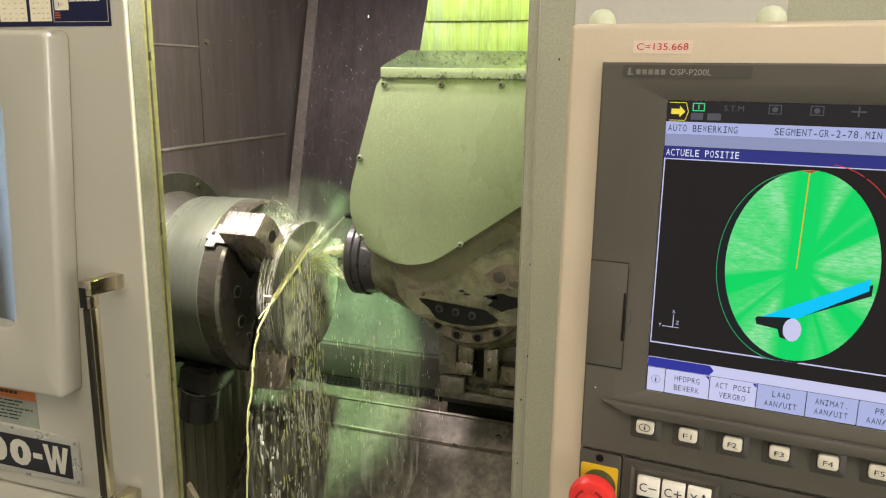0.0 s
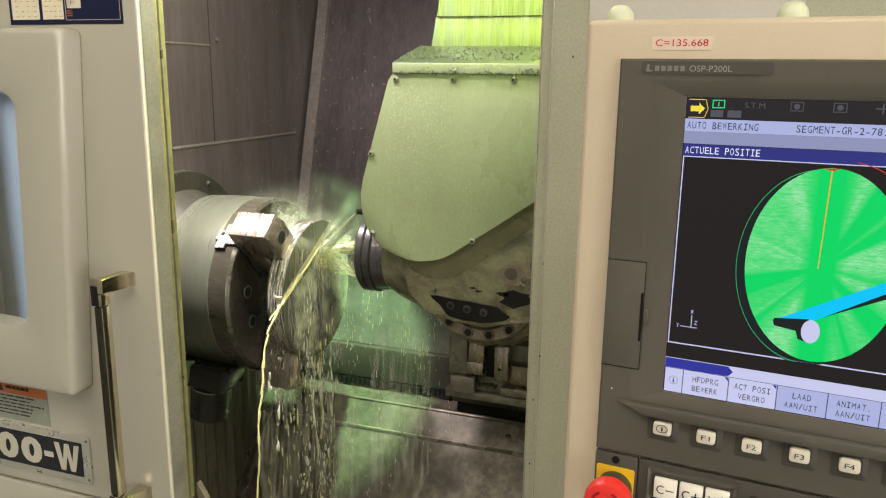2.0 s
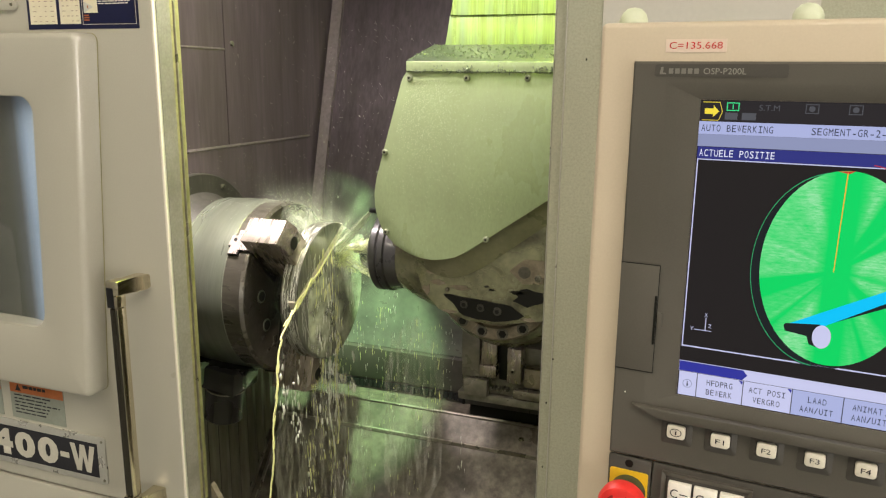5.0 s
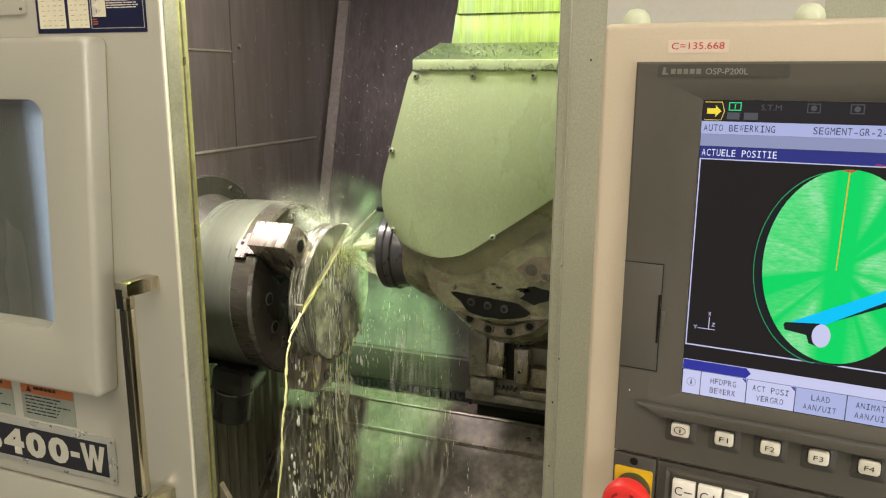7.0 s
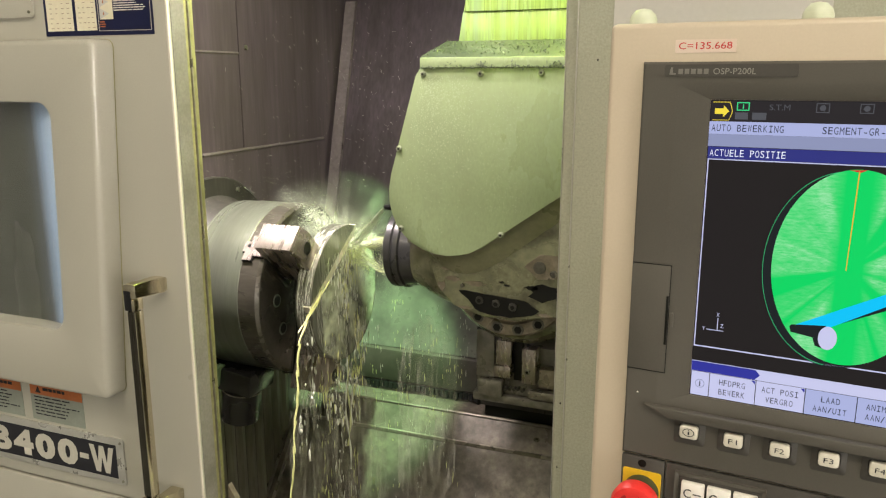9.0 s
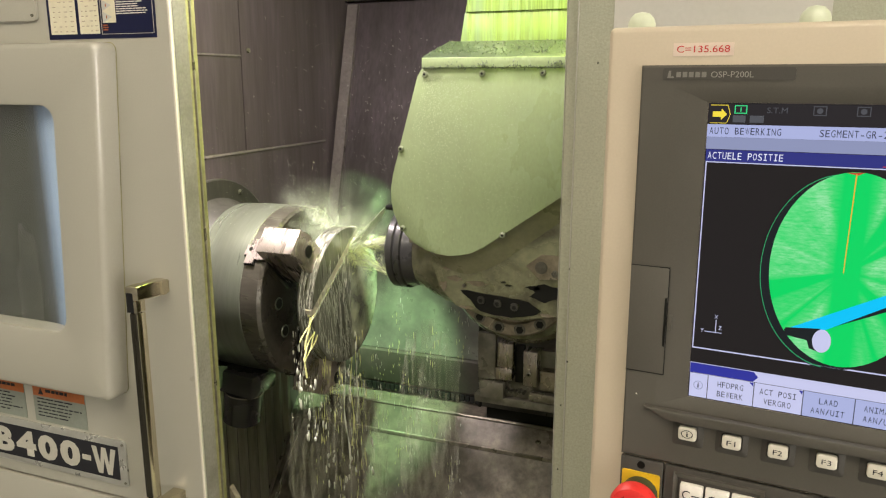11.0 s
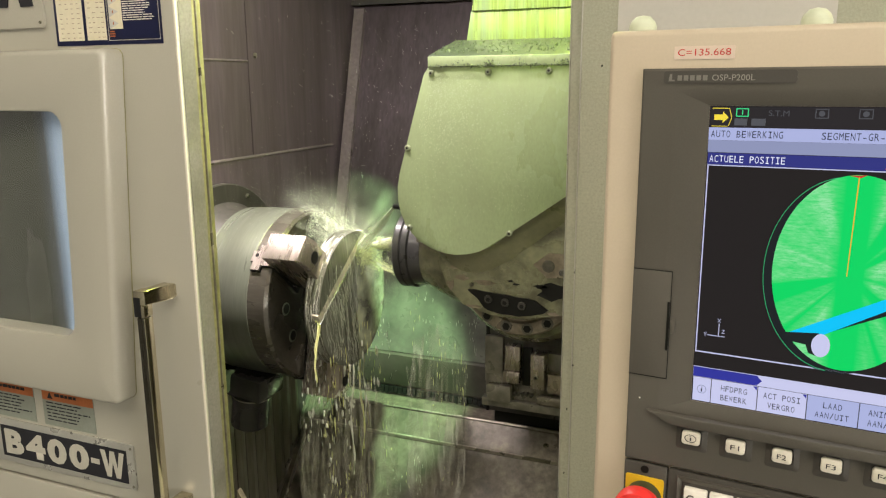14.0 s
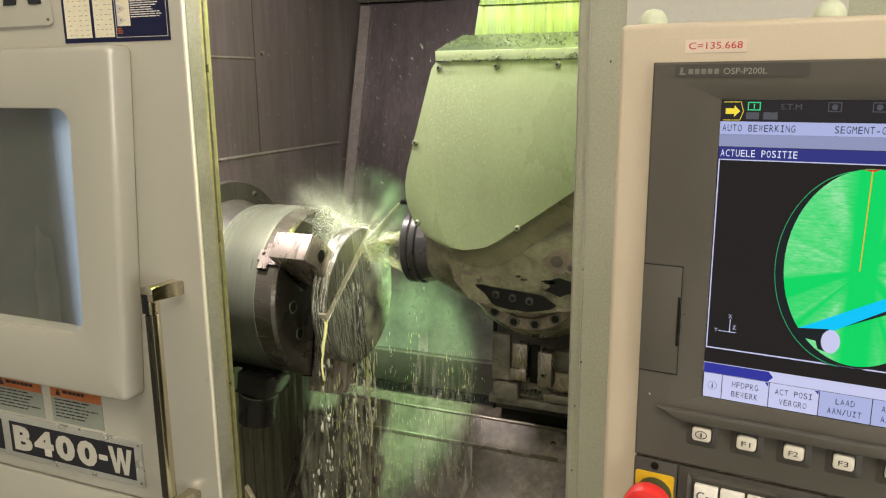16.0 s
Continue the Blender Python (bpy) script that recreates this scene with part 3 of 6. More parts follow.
    fixed("chute_seam", bm, M_EDGE, "bright folded sheet edge along the chute", "trim")
    bm = B()
    for dx in (0.0, 0.024):
        prism(bm, [(0.79, ch(0.79) + 0.006), (0.20, ch(0.20) + 0.006), (0.20, ch(0.20) - 0.01), (0.79, ch(0.79) - 0.01)], "x", -0.452 + dx, -0.446 + dx)
    fixed("chute_flange", bm, M_EDGE, "folded side edges of the steel chute", "trim")
    # pleated sheet on the wall below the spindle
    bm = B()
    for k in range(14):
        y = 0.16 + k * 0.042
        prism(bm, [(-0.46, y), (-0.447, y + 0.010), (-0.447, y + 0.022), (-0.46, y + 0.034)], "z", 0.33, 0.93)
    fixed("pleated_sheet", bm, M_PLEAT, "vertically ribbed dark sheet below the spindle", "wall")
    # closing sides
    bm = B(); box(bm, 1.4, 1.44, 0.045, 1.4, 0.1, 2.3); fixed("wall_tailstock", bm, M_STEEL, "dark steel end wall of the machine")
    bm = B(); box(bm, -0.5, 1.44, 0.055, 1.4, 2.302, 2.34); fixed("machine_roof", bm, M_STEEL, "dark steel roof of the machine", "ceiling")
    bm = B(); box(bm, -0.46, 1.4, 0.06, 0.95, 0.0, 0.04); fixed("sump_floor", bm, M_STEEL2, "wet steel sump bottom", "floor")
    # bolts on wall and chute
    for nm, p, ax in (("wall_bolt", (-0.459, 0.63, 1.706), "x"), ("wall_bolt", (-0.459, 0.36, 1.698), "x"), ("wall_bolt", (-0.459, 0.42, 1.44), "x")):
        bm = B(); lathe(bm, [(0, 0.007), (0.003, 0.0065), (0.005, 0.003)], p, ax, 12)
        tagged(part(nm, bm, M_BOLT), "small round steel bolt in the wall", "bolt", "wall bolts")
    bm = B(); lathe(bm, [(0, 0.008), (0.004, 0.007), (0.006, 0.003)], (0.272, 0.777, ch(0.777)), "z", 12)
    tagged(part("chute_bolt", bm, M_BOLT), "small dark bolt in the steel chute", "bolt")
    # lamp housings added under the roof, out of view
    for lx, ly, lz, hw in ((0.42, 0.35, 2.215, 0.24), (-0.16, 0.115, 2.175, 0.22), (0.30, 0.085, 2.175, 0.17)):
        t = thing("machine_lamp", "slim lamp bar added under the machine roof, out of view", "lamp", "machine lamps", (lx, ly, lz))
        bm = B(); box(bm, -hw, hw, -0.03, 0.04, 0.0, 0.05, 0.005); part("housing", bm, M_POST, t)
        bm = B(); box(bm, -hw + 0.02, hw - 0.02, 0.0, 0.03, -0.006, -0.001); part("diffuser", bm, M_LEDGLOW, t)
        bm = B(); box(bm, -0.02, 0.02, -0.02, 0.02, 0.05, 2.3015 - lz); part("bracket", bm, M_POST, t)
    for x, y, z in SPOTS:
        t = thing("spot_lamp", "round work spot lamp under the machine roof", "lamp", "spot lamps", (x, y, z + 0.03))
        bm = B(); lathe(bm, [(0.02, 0.05), (0.10, 0.05), (0.1715, 0.02)], (0, 0, 0), "z", 24); part("housing", bm, M_POST, t)


# ---- sliding door ----
def sliding_door():
    d = thing("sliding_door", "cream painted sliding machine door, pushed half open", "door")
    bm = B(); box(bm, -1.75, -0.160, 0.0, 0.040, 0.842, 2.075, 0.006, 3)
    part("door_panel", bm, M_DOOR, d)
    bm = B(); box(bm, -0.1640, -0.1588, -0.0008, 0.0042, 0.848, 2.07, 0.0018, 3)
    part("crease", bm, M_CREASE, d, "highlight painted as a pale bead along the folded door edge")
    bm = B(); box(bm, -0.30, -0.1615, 0.0405, 0.066, 0.846, 2.07, 0.003)
    part("seal", bm, M_SEAL, d, "yellowed dirty door seal edge")
    bm = B(); box(bm, -0.166, -0.1585, 0.049, 0.053, 0.846, 2.07, 0.001)
    part("edge_bead", bm, M_EDGE, d)
    bm = B(); box(bm, -0.1602, -0.1590, 0.0075, 0.0395, 0.85, 2.066); part("edge_strip", bm, M_EDGEGREY, d, "grey strip on the door edge")
    # raised window surround, its right side leans
    def xr(z):
        return -0.318 + (z - 1.065) * (0.044 / 0.63)
    T, L, g0, g1 = 1.695, -1.3, 1.186, 1.592
    def xg(z):
        return -0.406 + (z - g0) * (0.024 / 0.40)
    def leaning(right, x0, z0, z1, r, inset=0.0):
        z0, z1, x0, r = z0 + inset, z1 - inset, x0 + inset, max(0.002, r - inset)
        pts = []
        for cx_, cz_, a0 in ((None, z1 - r, 0), (x0 + r, z1 - r, 90), (x0 + r, z0 + r, 180), (None, z0 + r, 270)):
            for k in range(7):
                a = radians(a0 + 15 * k)
                c = cx_ if cx_ is not None else right(cz_ + r * math.sin(a)) - inset - r
                pts.append((c + r * math.cos(a), cz_ + r * math.sin(a)))
        return pts
    bm = B()
    def ring(a, ya, b, yb):
        va, vb = [bm.verts.new((u, ya, v)) for u, v in a], [bm.verts.new((u, yb, v)) for u, v in b]
        for k in range(len(a)):
            q = (k + 1) % len(a)
            bm.faces.new((va[k], va[q], vb[q], vb[k]))
    def o(d_):
        return leaning(xr, L, 1.065, T, 0.014, d_)
    def w(d_):
        return leaning(xg, -1.22, g0, g1, 0.030, d_)
    ring(o(0), -0.0005, o(0), -0.034)
    ring(o(0), -0.034, o(0.0015), -0.0395)
    ring(o(0.0015), -0.0395, o(0.0045), -0.0435)
    ring(o(0.0045), -0.0435, o(0.010), -0.0455)
    ring(o(0.010), -0.0455, w(-0.005), -0.0455)
    ring(w(-0.005), -0.0455, w(-0.001), -0.0440)
    ring(w(-0.001), -0.0440, w(0), -0.0405)
    ring(w(0), -0.0405, w(0), -0.002)
    bmesh.ops.remove_doubles(bm, verts=bm.verts, dist=0.00005)
    part("window_surround", bm, M_DOOR, d, "raised cream window surround with rounded edges", 50)
    part("seal", prism(B(), o(-0.0008)[::-1], "y", -0.0016, -0.0004), M_SEAL, d, "thin dark joint round the window surround")
    pane = part("window_pane", prism(B(), w(-0.0004)[::-1], "y", -0.040, -0.036), M_GLASS, d, "dark reflective safety glass")
    pane.visible_shadow = False
    bm = B()
    pr = [(-0.378 - 0.125 * (k / 14) ** 1.1, -0.0350 + 0.0325 * math.sin(radians(90 * k / 14))) for k in range(15)] + [(-1.24, -0.0025)]
    prism(bm, pr + [(x, y + 0.0006) for x, y in pr[::-1]], "z", 1.17, 1.61)
    sheet = surface("liner_reflection", (0.56, 0.72, 0.98), 0.24, 0.1, 60, 5, 0.12, 0.05, stretch=(1, 1, 0.2))
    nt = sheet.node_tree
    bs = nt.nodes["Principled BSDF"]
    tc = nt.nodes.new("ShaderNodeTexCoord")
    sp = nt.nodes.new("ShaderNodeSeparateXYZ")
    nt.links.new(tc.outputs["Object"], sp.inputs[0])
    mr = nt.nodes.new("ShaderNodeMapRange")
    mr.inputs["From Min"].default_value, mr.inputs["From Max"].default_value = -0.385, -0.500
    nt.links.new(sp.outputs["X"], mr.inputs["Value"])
    # blue-to-dark ramp across the sheet paints in the window's reflection
    reflection_col = ramp(nt, mr.outputs["Result"], [(0.0, (0.60, 0.74, 0.97)), (0.45, (0.36, 0.48, 0.70)), (0.75, (0.085, 0.095, 0.100)), (1.0, (0.058, 0.060, 0.048))])
    nt.links.new(reflection_col, bs.inputs["Base Color"])
    part("window_sheet", bm, sheet, d, "inner sheet of the window, a pale blue reflection painted at its bent edge", 60)
    # handle
    h = part("handle", box(B(), -0.2358, -0.2175, -0.066, -0.046, 0.905, 1.2495, 0.0035, 3), M_GRIP, d, "dark metal grip of the door handle")
    # chrome strip stands in for the brighter reflection on the grip's right side
    bm = B(); box(bm, -0.2190, -0.2168, -0.0664, -0.0470, 0.905, 1.2492, 0.0008); part("grip_edge", bm, M_CHROME, h, "pale strip painted in for the light side of the grip")
    for z0, z1, leg0, leg1 in ((1.267, 1.297, 1.250, 1.2715), (0.866, 0.894, 0.8935, 0.9045)):
        bm = B()
        prism(bm, [(-0.2370, -0.0675), (-0.2200, -0.0675), (-0.2150, -0.0640), (-0.2110, -0.030), (-0.2065, -0.0060), (-0.2035, -0.0005), (-0.2310, -0.0005), (-0.2280, -0.012), (-0.2240, -0.036), (-0.2255, -0.0455), (-0.2370, -0.0455)], "z", z0 + (0.004 if z0 > 1 else 0), z1, 0.0035)
        box(bm, -0.2370, -0.2165, -0.0673, -0.0457, leg0, leg1, 0.002)
        part("bracket", bm, M_CHROME, h, "polished metal handle bracket")
        bm = B(); box(bm, -0.2366, -0.2225, -0.0682, -0.0670, leg0 + 0.001, leg1 + 0.014 if z0 > 1 else leg1 - 0.001, 0.0004); part("end_cap", bm, M_BLACK, h)
    return d


def stickers():
    for k, x1 in enumerate((-0.428, -0.586)):
        s = thing("warning_sticker", "grey warning sticker with an orange heading, below the door window", "sticker", "warning stickers")
        rect("sheet", x1 - 0.135, 0.972, x1, 1.05, -0.0012, M_STICKER, s, 0.001)
        rect("heading", x1 - 0.134, 1.026, x1 - 0.001, 1.049, -0.0018, M_ORANGE, s)
        bars("heading_print", x1 - 0.10, 1.031, x1 - 0.02, 1.042, 1, -0.0023, M_INK, s, k)
        bars("print", x1 - 0.125, 0.979, x1 - 0.006, 1.022, 6, -0.0018, M_INK, s, 5 + k, 0.35)
        poly("warning_triangle", [(x1 - 0.120, 1.030), (x1 - 0.106, 1.030), (x1 - 0.113, 1.044)], -0.0023, M_INK, s)
    p = thing("machine_plate", "silver framed black model plate with pale lettering", "plate")
    bm = B(); prism(bm, round_rect(-1.10, 0.871, -0.336, 0.966, 0.006), "y", -0.004, -0.0002, 0.001); part("plate", bm, M_PLATE, p)
    rect("field", -0.690, 0.883, -0.354, 0.952, -0.0046, M_INK, p)
    rect("field", -1.08, 0.883, -0.712, 0.952, -0.0046, M_INK, p)
    for ch, u0, u1 in (("B", -0.680, -0.628), ("4", -0.622, -0.568), ("0", -0.562, -0.510), ("0", -0.503, -0.451)):
        text("lettering", ch, u0, 0.890, u1, 0.945, -0.0051, M_PALE, p, 0.055)
    rect("lettering", -0.446, 0.911, -0.424, 0.922, -0.0051, M_PALE, p)
    wz0, wz1 = 0.890, 0.945
    poly("lettering", [(-0.420, wz1), (-0.407, wz0), (-0.396, wz0), (-0.390, 0.922), (-0.384, wz0), (-0.373, wz0), (-0.360, wz1), (-0.372, wz1), (-0.379, 0.910), (-0.3845, wz1), (-0.3955, wz1), (-0.401, 0.910), (-0.408, wz1)], -0.0051, M_PALE, p)
    bm = B()
    for k in range(6):
        box(bm, -1.07 + k * 0.059, -1.07 + k * 0.059 + 0.042, -0.0051, -0.0047, 0.890, 0.945)
    part("mark", bm, M_PLATE, p)
    for z in (0.879, 0.958):
        bm = B(); lathe(bm, [(-0.006, 0.0022), (-0.0035, 0.003)], (-0.343, 0, z), "y", 10); part("rivet", bm, M_BOLT, p)
    q = thing("poster", "dark blue and cream tool chart poster on the door", "poster")
    rect("sheet", -0.418, 1.702, -0.187, 2.0, -0.0012, M_NAVY, q, 0.001)
    for u0, u1, sd in ((-0.412, -0.354, 1), (-0.347, -0.304, 2)):
        rect("column", u0, 1.710, u1, 1.99, -0.0018, M_PAPER, q)
        bm = B()
        rnd = random.Random(sd)
        for k in range(34):
            for c in (0.14, 0.36, 0.58, 0.80):
                if rnd.random() < 0.85:
                    x = u0 + (u1 - u0) * c
                    box(bm, x, x + rnd.uniform(0.003, 0.007), -0.0024, -0.0019, 1.714 + k * 0.0080, 1.7152 + k * 0.0080)
        part("figures", bm, plain("figure_ink", (0.42, 0.34, 0.27), 0.6), q)
    bm = B()
    for q0 in ((-0.300, -0.191, 1.7085, 1.7094), (-0.300, -0.191, 1.7886, 1.7895), (-0.300, -0.2991, 1.7095, 1.7885), (-0.1919, -0.191, 1.7095, 1.7885)):
        box(bm, q0[0], q0[1], -0.0017, -0.0013, q0[2], q0[3])
    part("frame_line", bm, M_PALE, q)
    rect("picture", -0.296, 1.727, -0.268, 1.783, -0.0018, M_PAPER, q)
    for k in range(3):
        zc = 1.736 + 0.0185 * k
        poly("picture_wave", [(-0.2955, zc - 0.009), (-0.276, zc), (-0.2955, zc + 0.009)], -0.0021, M_WHITE, q)
        poly("picture_mark", [(-0.286 + 0.0022 * math.cos(a), zc + 0.0026 * math.sin(a)) for a in np.linspace(math.pi * 1.5, math.pi * 0.5, 8)], -0.0024, M_ORANGE, q)
    bars("print", -0.266, 1.738, -0.198, 1.785, 13, -0.0018, M_LABEL, q, 3, 0.4)
    bars("red_print", -0.297, 1.713, -0.285, 1.724, 3, -0.0018, M_ORANGE, q, 9, 0.5)
    rect("header_field", -0.300, 1.793, -0.191, 1.990, -0.0016, plain("poster_pale", (0.6, 0.58, 0.55), 0.6), q)
    s = thing("maker_sign", "grey metal maker's sign with bold black letter shapes", "sign")
    bm = B(); prism(bm, round_rect(-1.15, 1.734, -0.439, 1.96, 0.008), "y", -0.006, -0.0002, 0.001); part("plate", bm, M_DOOR, s)
    for k in range(5):
        x = -0.458 - k * 0.125
        bm = B(); prism(bm, [(x, 1.770), (x - 0.028, 1.770), (x - 0.045, 1.83), (x - 0.062, 1.770), (x - 0.09, 1.770), (x - 0.058, 1.92), (x - 0.032, 1.92)], "y", -0.0095, -0.0062)
        part("letter_shape", bm, M_INK, s)
    for u in (-0.447, -1.14):
        bm = B(); lathe(bm, [(-0.008, 0.0022), (-0.0055, 0.003)], (u, 0, 1.743), "y", 10); part("rivet", bm, M_BOLT, s)


# ---- spindle, chuck and workpiece ----
AX = (0.45, 1.16)


def spindle_group():
    f = thing("spindle_flange", "round dark spindle flange on the headstock wall", "flange")
    bm = B(); lathe(bm, [(-0.4595, 0.245), (-0.449, 0.245), (-0.446, 0.242), (-0.446, 0.20), (-0.435, 0.19), (-0.384, 0.175)], (0, *AX), "x", 72)
    part("ring", bm, M_DARK, f)
    for a in range(20, 380, 45):
        bm = B(); lathe(bm, [(-0.447, 0.006), (-0.441, 0.006), (-0.440, 0.003)], (0, AX[0] + 0.225 * math.cos(radians(a)), AX[1] + 0.225 * math.sin(radians(a))), "x", 10)
        part("bolt", bm, M_BOLT, f)
    c = thing("lathe_chuck", "large three-jaw steel lathe chuck, wet with coolant", "chuck", "", (0, *AX))
    bm = B()
    lathe(bm, [(-0.383, 0.16), (-0.382, 0.186), (-0.376, 0.192), (-0.330, 0.1935), (-0.328, 0.1945), (-0.2520, 0.1945), (-0.2505, 0.1930)], (0, 0, 0), "x", 96, False)
    part("body", bm, M_CHUCK, c)
    bm = B()
    lathe(bm, [(-0.2503, 0.1930), (-0.2493, 0.1950), (-0.208, 0.195), (-0.2015, 0.189)], (0, 0, 0), "x", 96, False)
    part("front_ring", bm, M_CHUCKRING, c, "darker wet steel front ring of the chuck")
    bm = B()
    lathe(bm, [(-0.2025, 0.1895), (-0.2005, 0.185), (-0.2005, 0.075), (-0.204, 0.07), (-0.215, 0.062)], (0, 0, 0), "x", 96)
    part("face", bm, M_FACE, c, "dark wet front face of the chuck")
    for k in range(3):
        a0 = 130.7 + 120 * k
        rot = Matrix.Rotation(radians(a0), 4, "X")          # local y is radial
        j = part("jaw", B(), M_JAW, c, "bright steel clamping jaw")
        bm = B()
        prism(bm, [(-0.1985, 0.150), (-0.110, 0.150), (-0.110, 0.208), (-0.122, 0.228), (-0.207, 0.228), (-0.207, 0.197), (-0.1985, 0.197)], "z", -0.030, 0.030, 0.0018)
        box(bm, -0.1985, -0.145, 0.095, 0.1495, -0.030, 0.030, 0.002)
        for v in bm.verts:
            v.co = rot @ v.co
        old = j.data
        j.data = finish(bm, "jaw", M_JAW)
        bpy.data.meshes.remove(old)
        bm = B()
        prism(bm, [(u, w_) for u, w_ in ((-0.1995, -0.027), (-0.229, -0.027), (-0.229, -0.015), (-0.240, -0.015), (-0.240, 0.0), (-0.2535, 0.0), (-0.2535, 0.024), (-0.247, 0.024), (-0.247, 0.044), (-0.226, 0.044), (-0.226, 0.033), (-0.1995, 0.033))], "y", 0.1880, 0.1985)
        for v in bm.verts:
            v.co = rot @ v.co
        part("base_jaw", bm, M_JAW, c)
        # near-black sheets paint in the slot's shade and the gap round the base jaw
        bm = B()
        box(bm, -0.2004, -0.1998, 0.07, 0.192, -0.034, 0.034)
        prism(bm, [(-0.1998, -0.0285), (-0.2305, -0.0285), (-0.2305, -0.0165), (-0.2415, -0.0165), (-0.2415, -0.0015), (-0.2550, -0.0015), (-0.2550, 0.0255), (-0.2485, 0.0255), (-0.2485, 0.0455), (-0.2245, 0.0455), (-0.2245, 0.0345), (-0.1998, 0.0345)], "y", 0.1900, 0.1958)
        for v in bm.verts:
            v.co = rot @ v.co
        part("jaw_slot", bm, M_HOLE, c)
        for zz, xx in ((0.010, -0.242), (-0.004, -0.222), (0.006, -0.2150)):
            bm = B(); lathe(bm, [(0.1980, 0.0045), (0.1990, 0.0045), (0.1988, 0.003)], (xx, 0, zz), "y", 12)
            for v in bm.verts:
                v.co = rot @ v.co
            part("base_screw", bm, M_HOLE, c)
        for q, r in ((0.190, 0.0105), (0.115, 0.009)):
            bm = B()
            x = -0.1098 if q > 0.15 else -0.1448
            lathe(bm, [(x, r * 1.3), (x + 0.0006, r * 1.3), (x + 0.0008, r), (x - 0.004, r)], (0, q, 0), "x", 20)
            for v in bm.verts:
                v.co = rot @ v.co
            part("bolt_hole", bm, M_HOLE, j)
        for da in (-16.5 + 58, 16.5 + 58):
            bm = B()
            a = radians(a0 + da)
            lathe(bm, [(-0.2003, 0.0145), (-0.1992, 0.0140), (-0.1990, 0.0110)], (0, 0.124 * math.cos(a), 0.124 * math.sin(a)), "x", 20)
            h = part("face_bolt", bm, M_CHUCK, c)
            bm = B()
            lathe(bm, [(-0.1995, 0.0108), (-0.1986, 0.0108)], (0, 0.124 * math.cos(a), 0.124 * math.sin(a)), "x", 20)
            part("socket", bm, M_HOLE, h)
        # T-slot ridges between jaw slots
        for w0, w1 in ((0.036, 0.042), (-0.042, -0.036)):
            bm = B()
            box(bm, -0.2003, -0.1994, 0.08, 0.186, w0, w1, 0.0005)
            for v in bm.verts:
                v.co = rot @ v.co
            part("slot_edge", bm, M_FACE, c)
    # workpiece disc with a straight slot across it
    w = thing("workpiece_disc", "round wet steel workpiece disc with a slot cut across it", "workpiece", "", (0, *AX))
    R, X0, X1, XS = 0.153, -0.138, -0.098, -0.116
    bm = B(); lathe(bm, [(X0, R - 0.003), (X0 + 0.003, R), (XS, R)], (0, 0, 0), "x", 96); part("back_plate", bm, M_RIM, w)
    # the slot runs at 27 degrees; its near wall stands off the centre
    n = Matrix.Rotation(radians(27.0), 4, "X")
    off, half = 0.083, 0.0092
    def segment(lo, hi):
        pts = []
        for k in range(121):
            a = 2 * math.pi * k / 120
            u, v = R * math.cos(a), R * math.sin(a)
            if lo - 1e-6 <= v <= hi + 1e-6:
                pts.append((a, u, v))
        return pts
    def chord(v):
        return math.sqrt(R * R - v * v)
    for nm, v0, side in (("upper_segment", off + half, 1), ("lower_segment", off - half, -1)):
        c0 = chord(v0)
        a1 = math.atan2(v0, c0)
        if side > 0:
            angs = [a1 + (math.pi - 2 * a1) * k / 60 for k in range(61)]
        else:
            angs = [math.pi - a1 + (math.pi + 2 * a1) * k / 96 for k in range(97)]
        pts = [(R * math.cos(a), R * math.sin(a)) for a in angs]
        bm = B(); prism(bm, pts, "x", XS + 0.0002, X1, 0.0012)
        for v in bm.verts:
            v.co = n @ v.co
        part(nm, bm, M_WORK, w)
    c0 = chord(off)
    bm = B(); box(bm, XS + 0.0004, X1 - 0.0022, -c0 + 0.002, c0 - 0.002, off - half + 0.0003, off + half - 0.0003)
    for v in bm.verts:
        v.co = n @ v.co
    part("slot_floor", bm, M_SLOT, w, "bright freshly cut slot")
    # turned lines and coolant tracks on the rim
    bm = B()
    rnd = random.Random(8)
    for k in range(150):
        a, x = rnd.uniform(95, 215), rnd.uniform(X0 + 0.004, X1 - 0.003)
        da = rnd.uniform(3, 16)
        rr = R + 0.0004
        pts = []
        for i in range(6):
            t = radians(a + da * i / 5)
            xx = x + rnd.uniform(-0.0007, 0.0007)
            pts.append(((xx, rr * math.cos(t), rr * math.sin(t)), (xx + rnd.uniform(0.0004, 0.0012), rr * math.cos(t), rr * math.sin(t))))
        vs = [(bm.verts.new(p), bm.verts.new(q)) for p, q in pts]
        for (a_, b_), (c_, d_) in zip(vs, vs[1:]):
            bm.faces.new((a_, b_, d_, c_))
    tracks = part("coolant_web", bm, M_COOLPALE, w)
    tracks["kind"] = "stuff"
    bm = B()
    for k in range(190):
        y = rnd.uniform(-0.140, 0.030)
        top = rnd.uniform(-0.10, 0.11)
        if y * y + top * top > (R - 0.01) ** 2:
            continue
        z, wdt = top, rnd.uniform(0.0002, 0.0009)
        prev = None
        for i in range(rnd.randint(4, 12)):
            z -= rnd.uniform(0.003, 0.011)
            y += rnd.gauss(0, 0.0016)
            if y * y + z * z > (R - 0.006) ** 2:
                break
            cur = (bm.verts.new((X1 + 0.0004, y - wdt, z)), bm.verts.new((X1 + 0.0004, y + wdt, z)))
            if prev:
                bm.faces.new((prev[0], prev[1], cur[1], cur[0]))
            prev = cur
    runs = part("coolant_rivulet", bm, M_COOLPALE, w)
    runs["kind"] = "stuff"
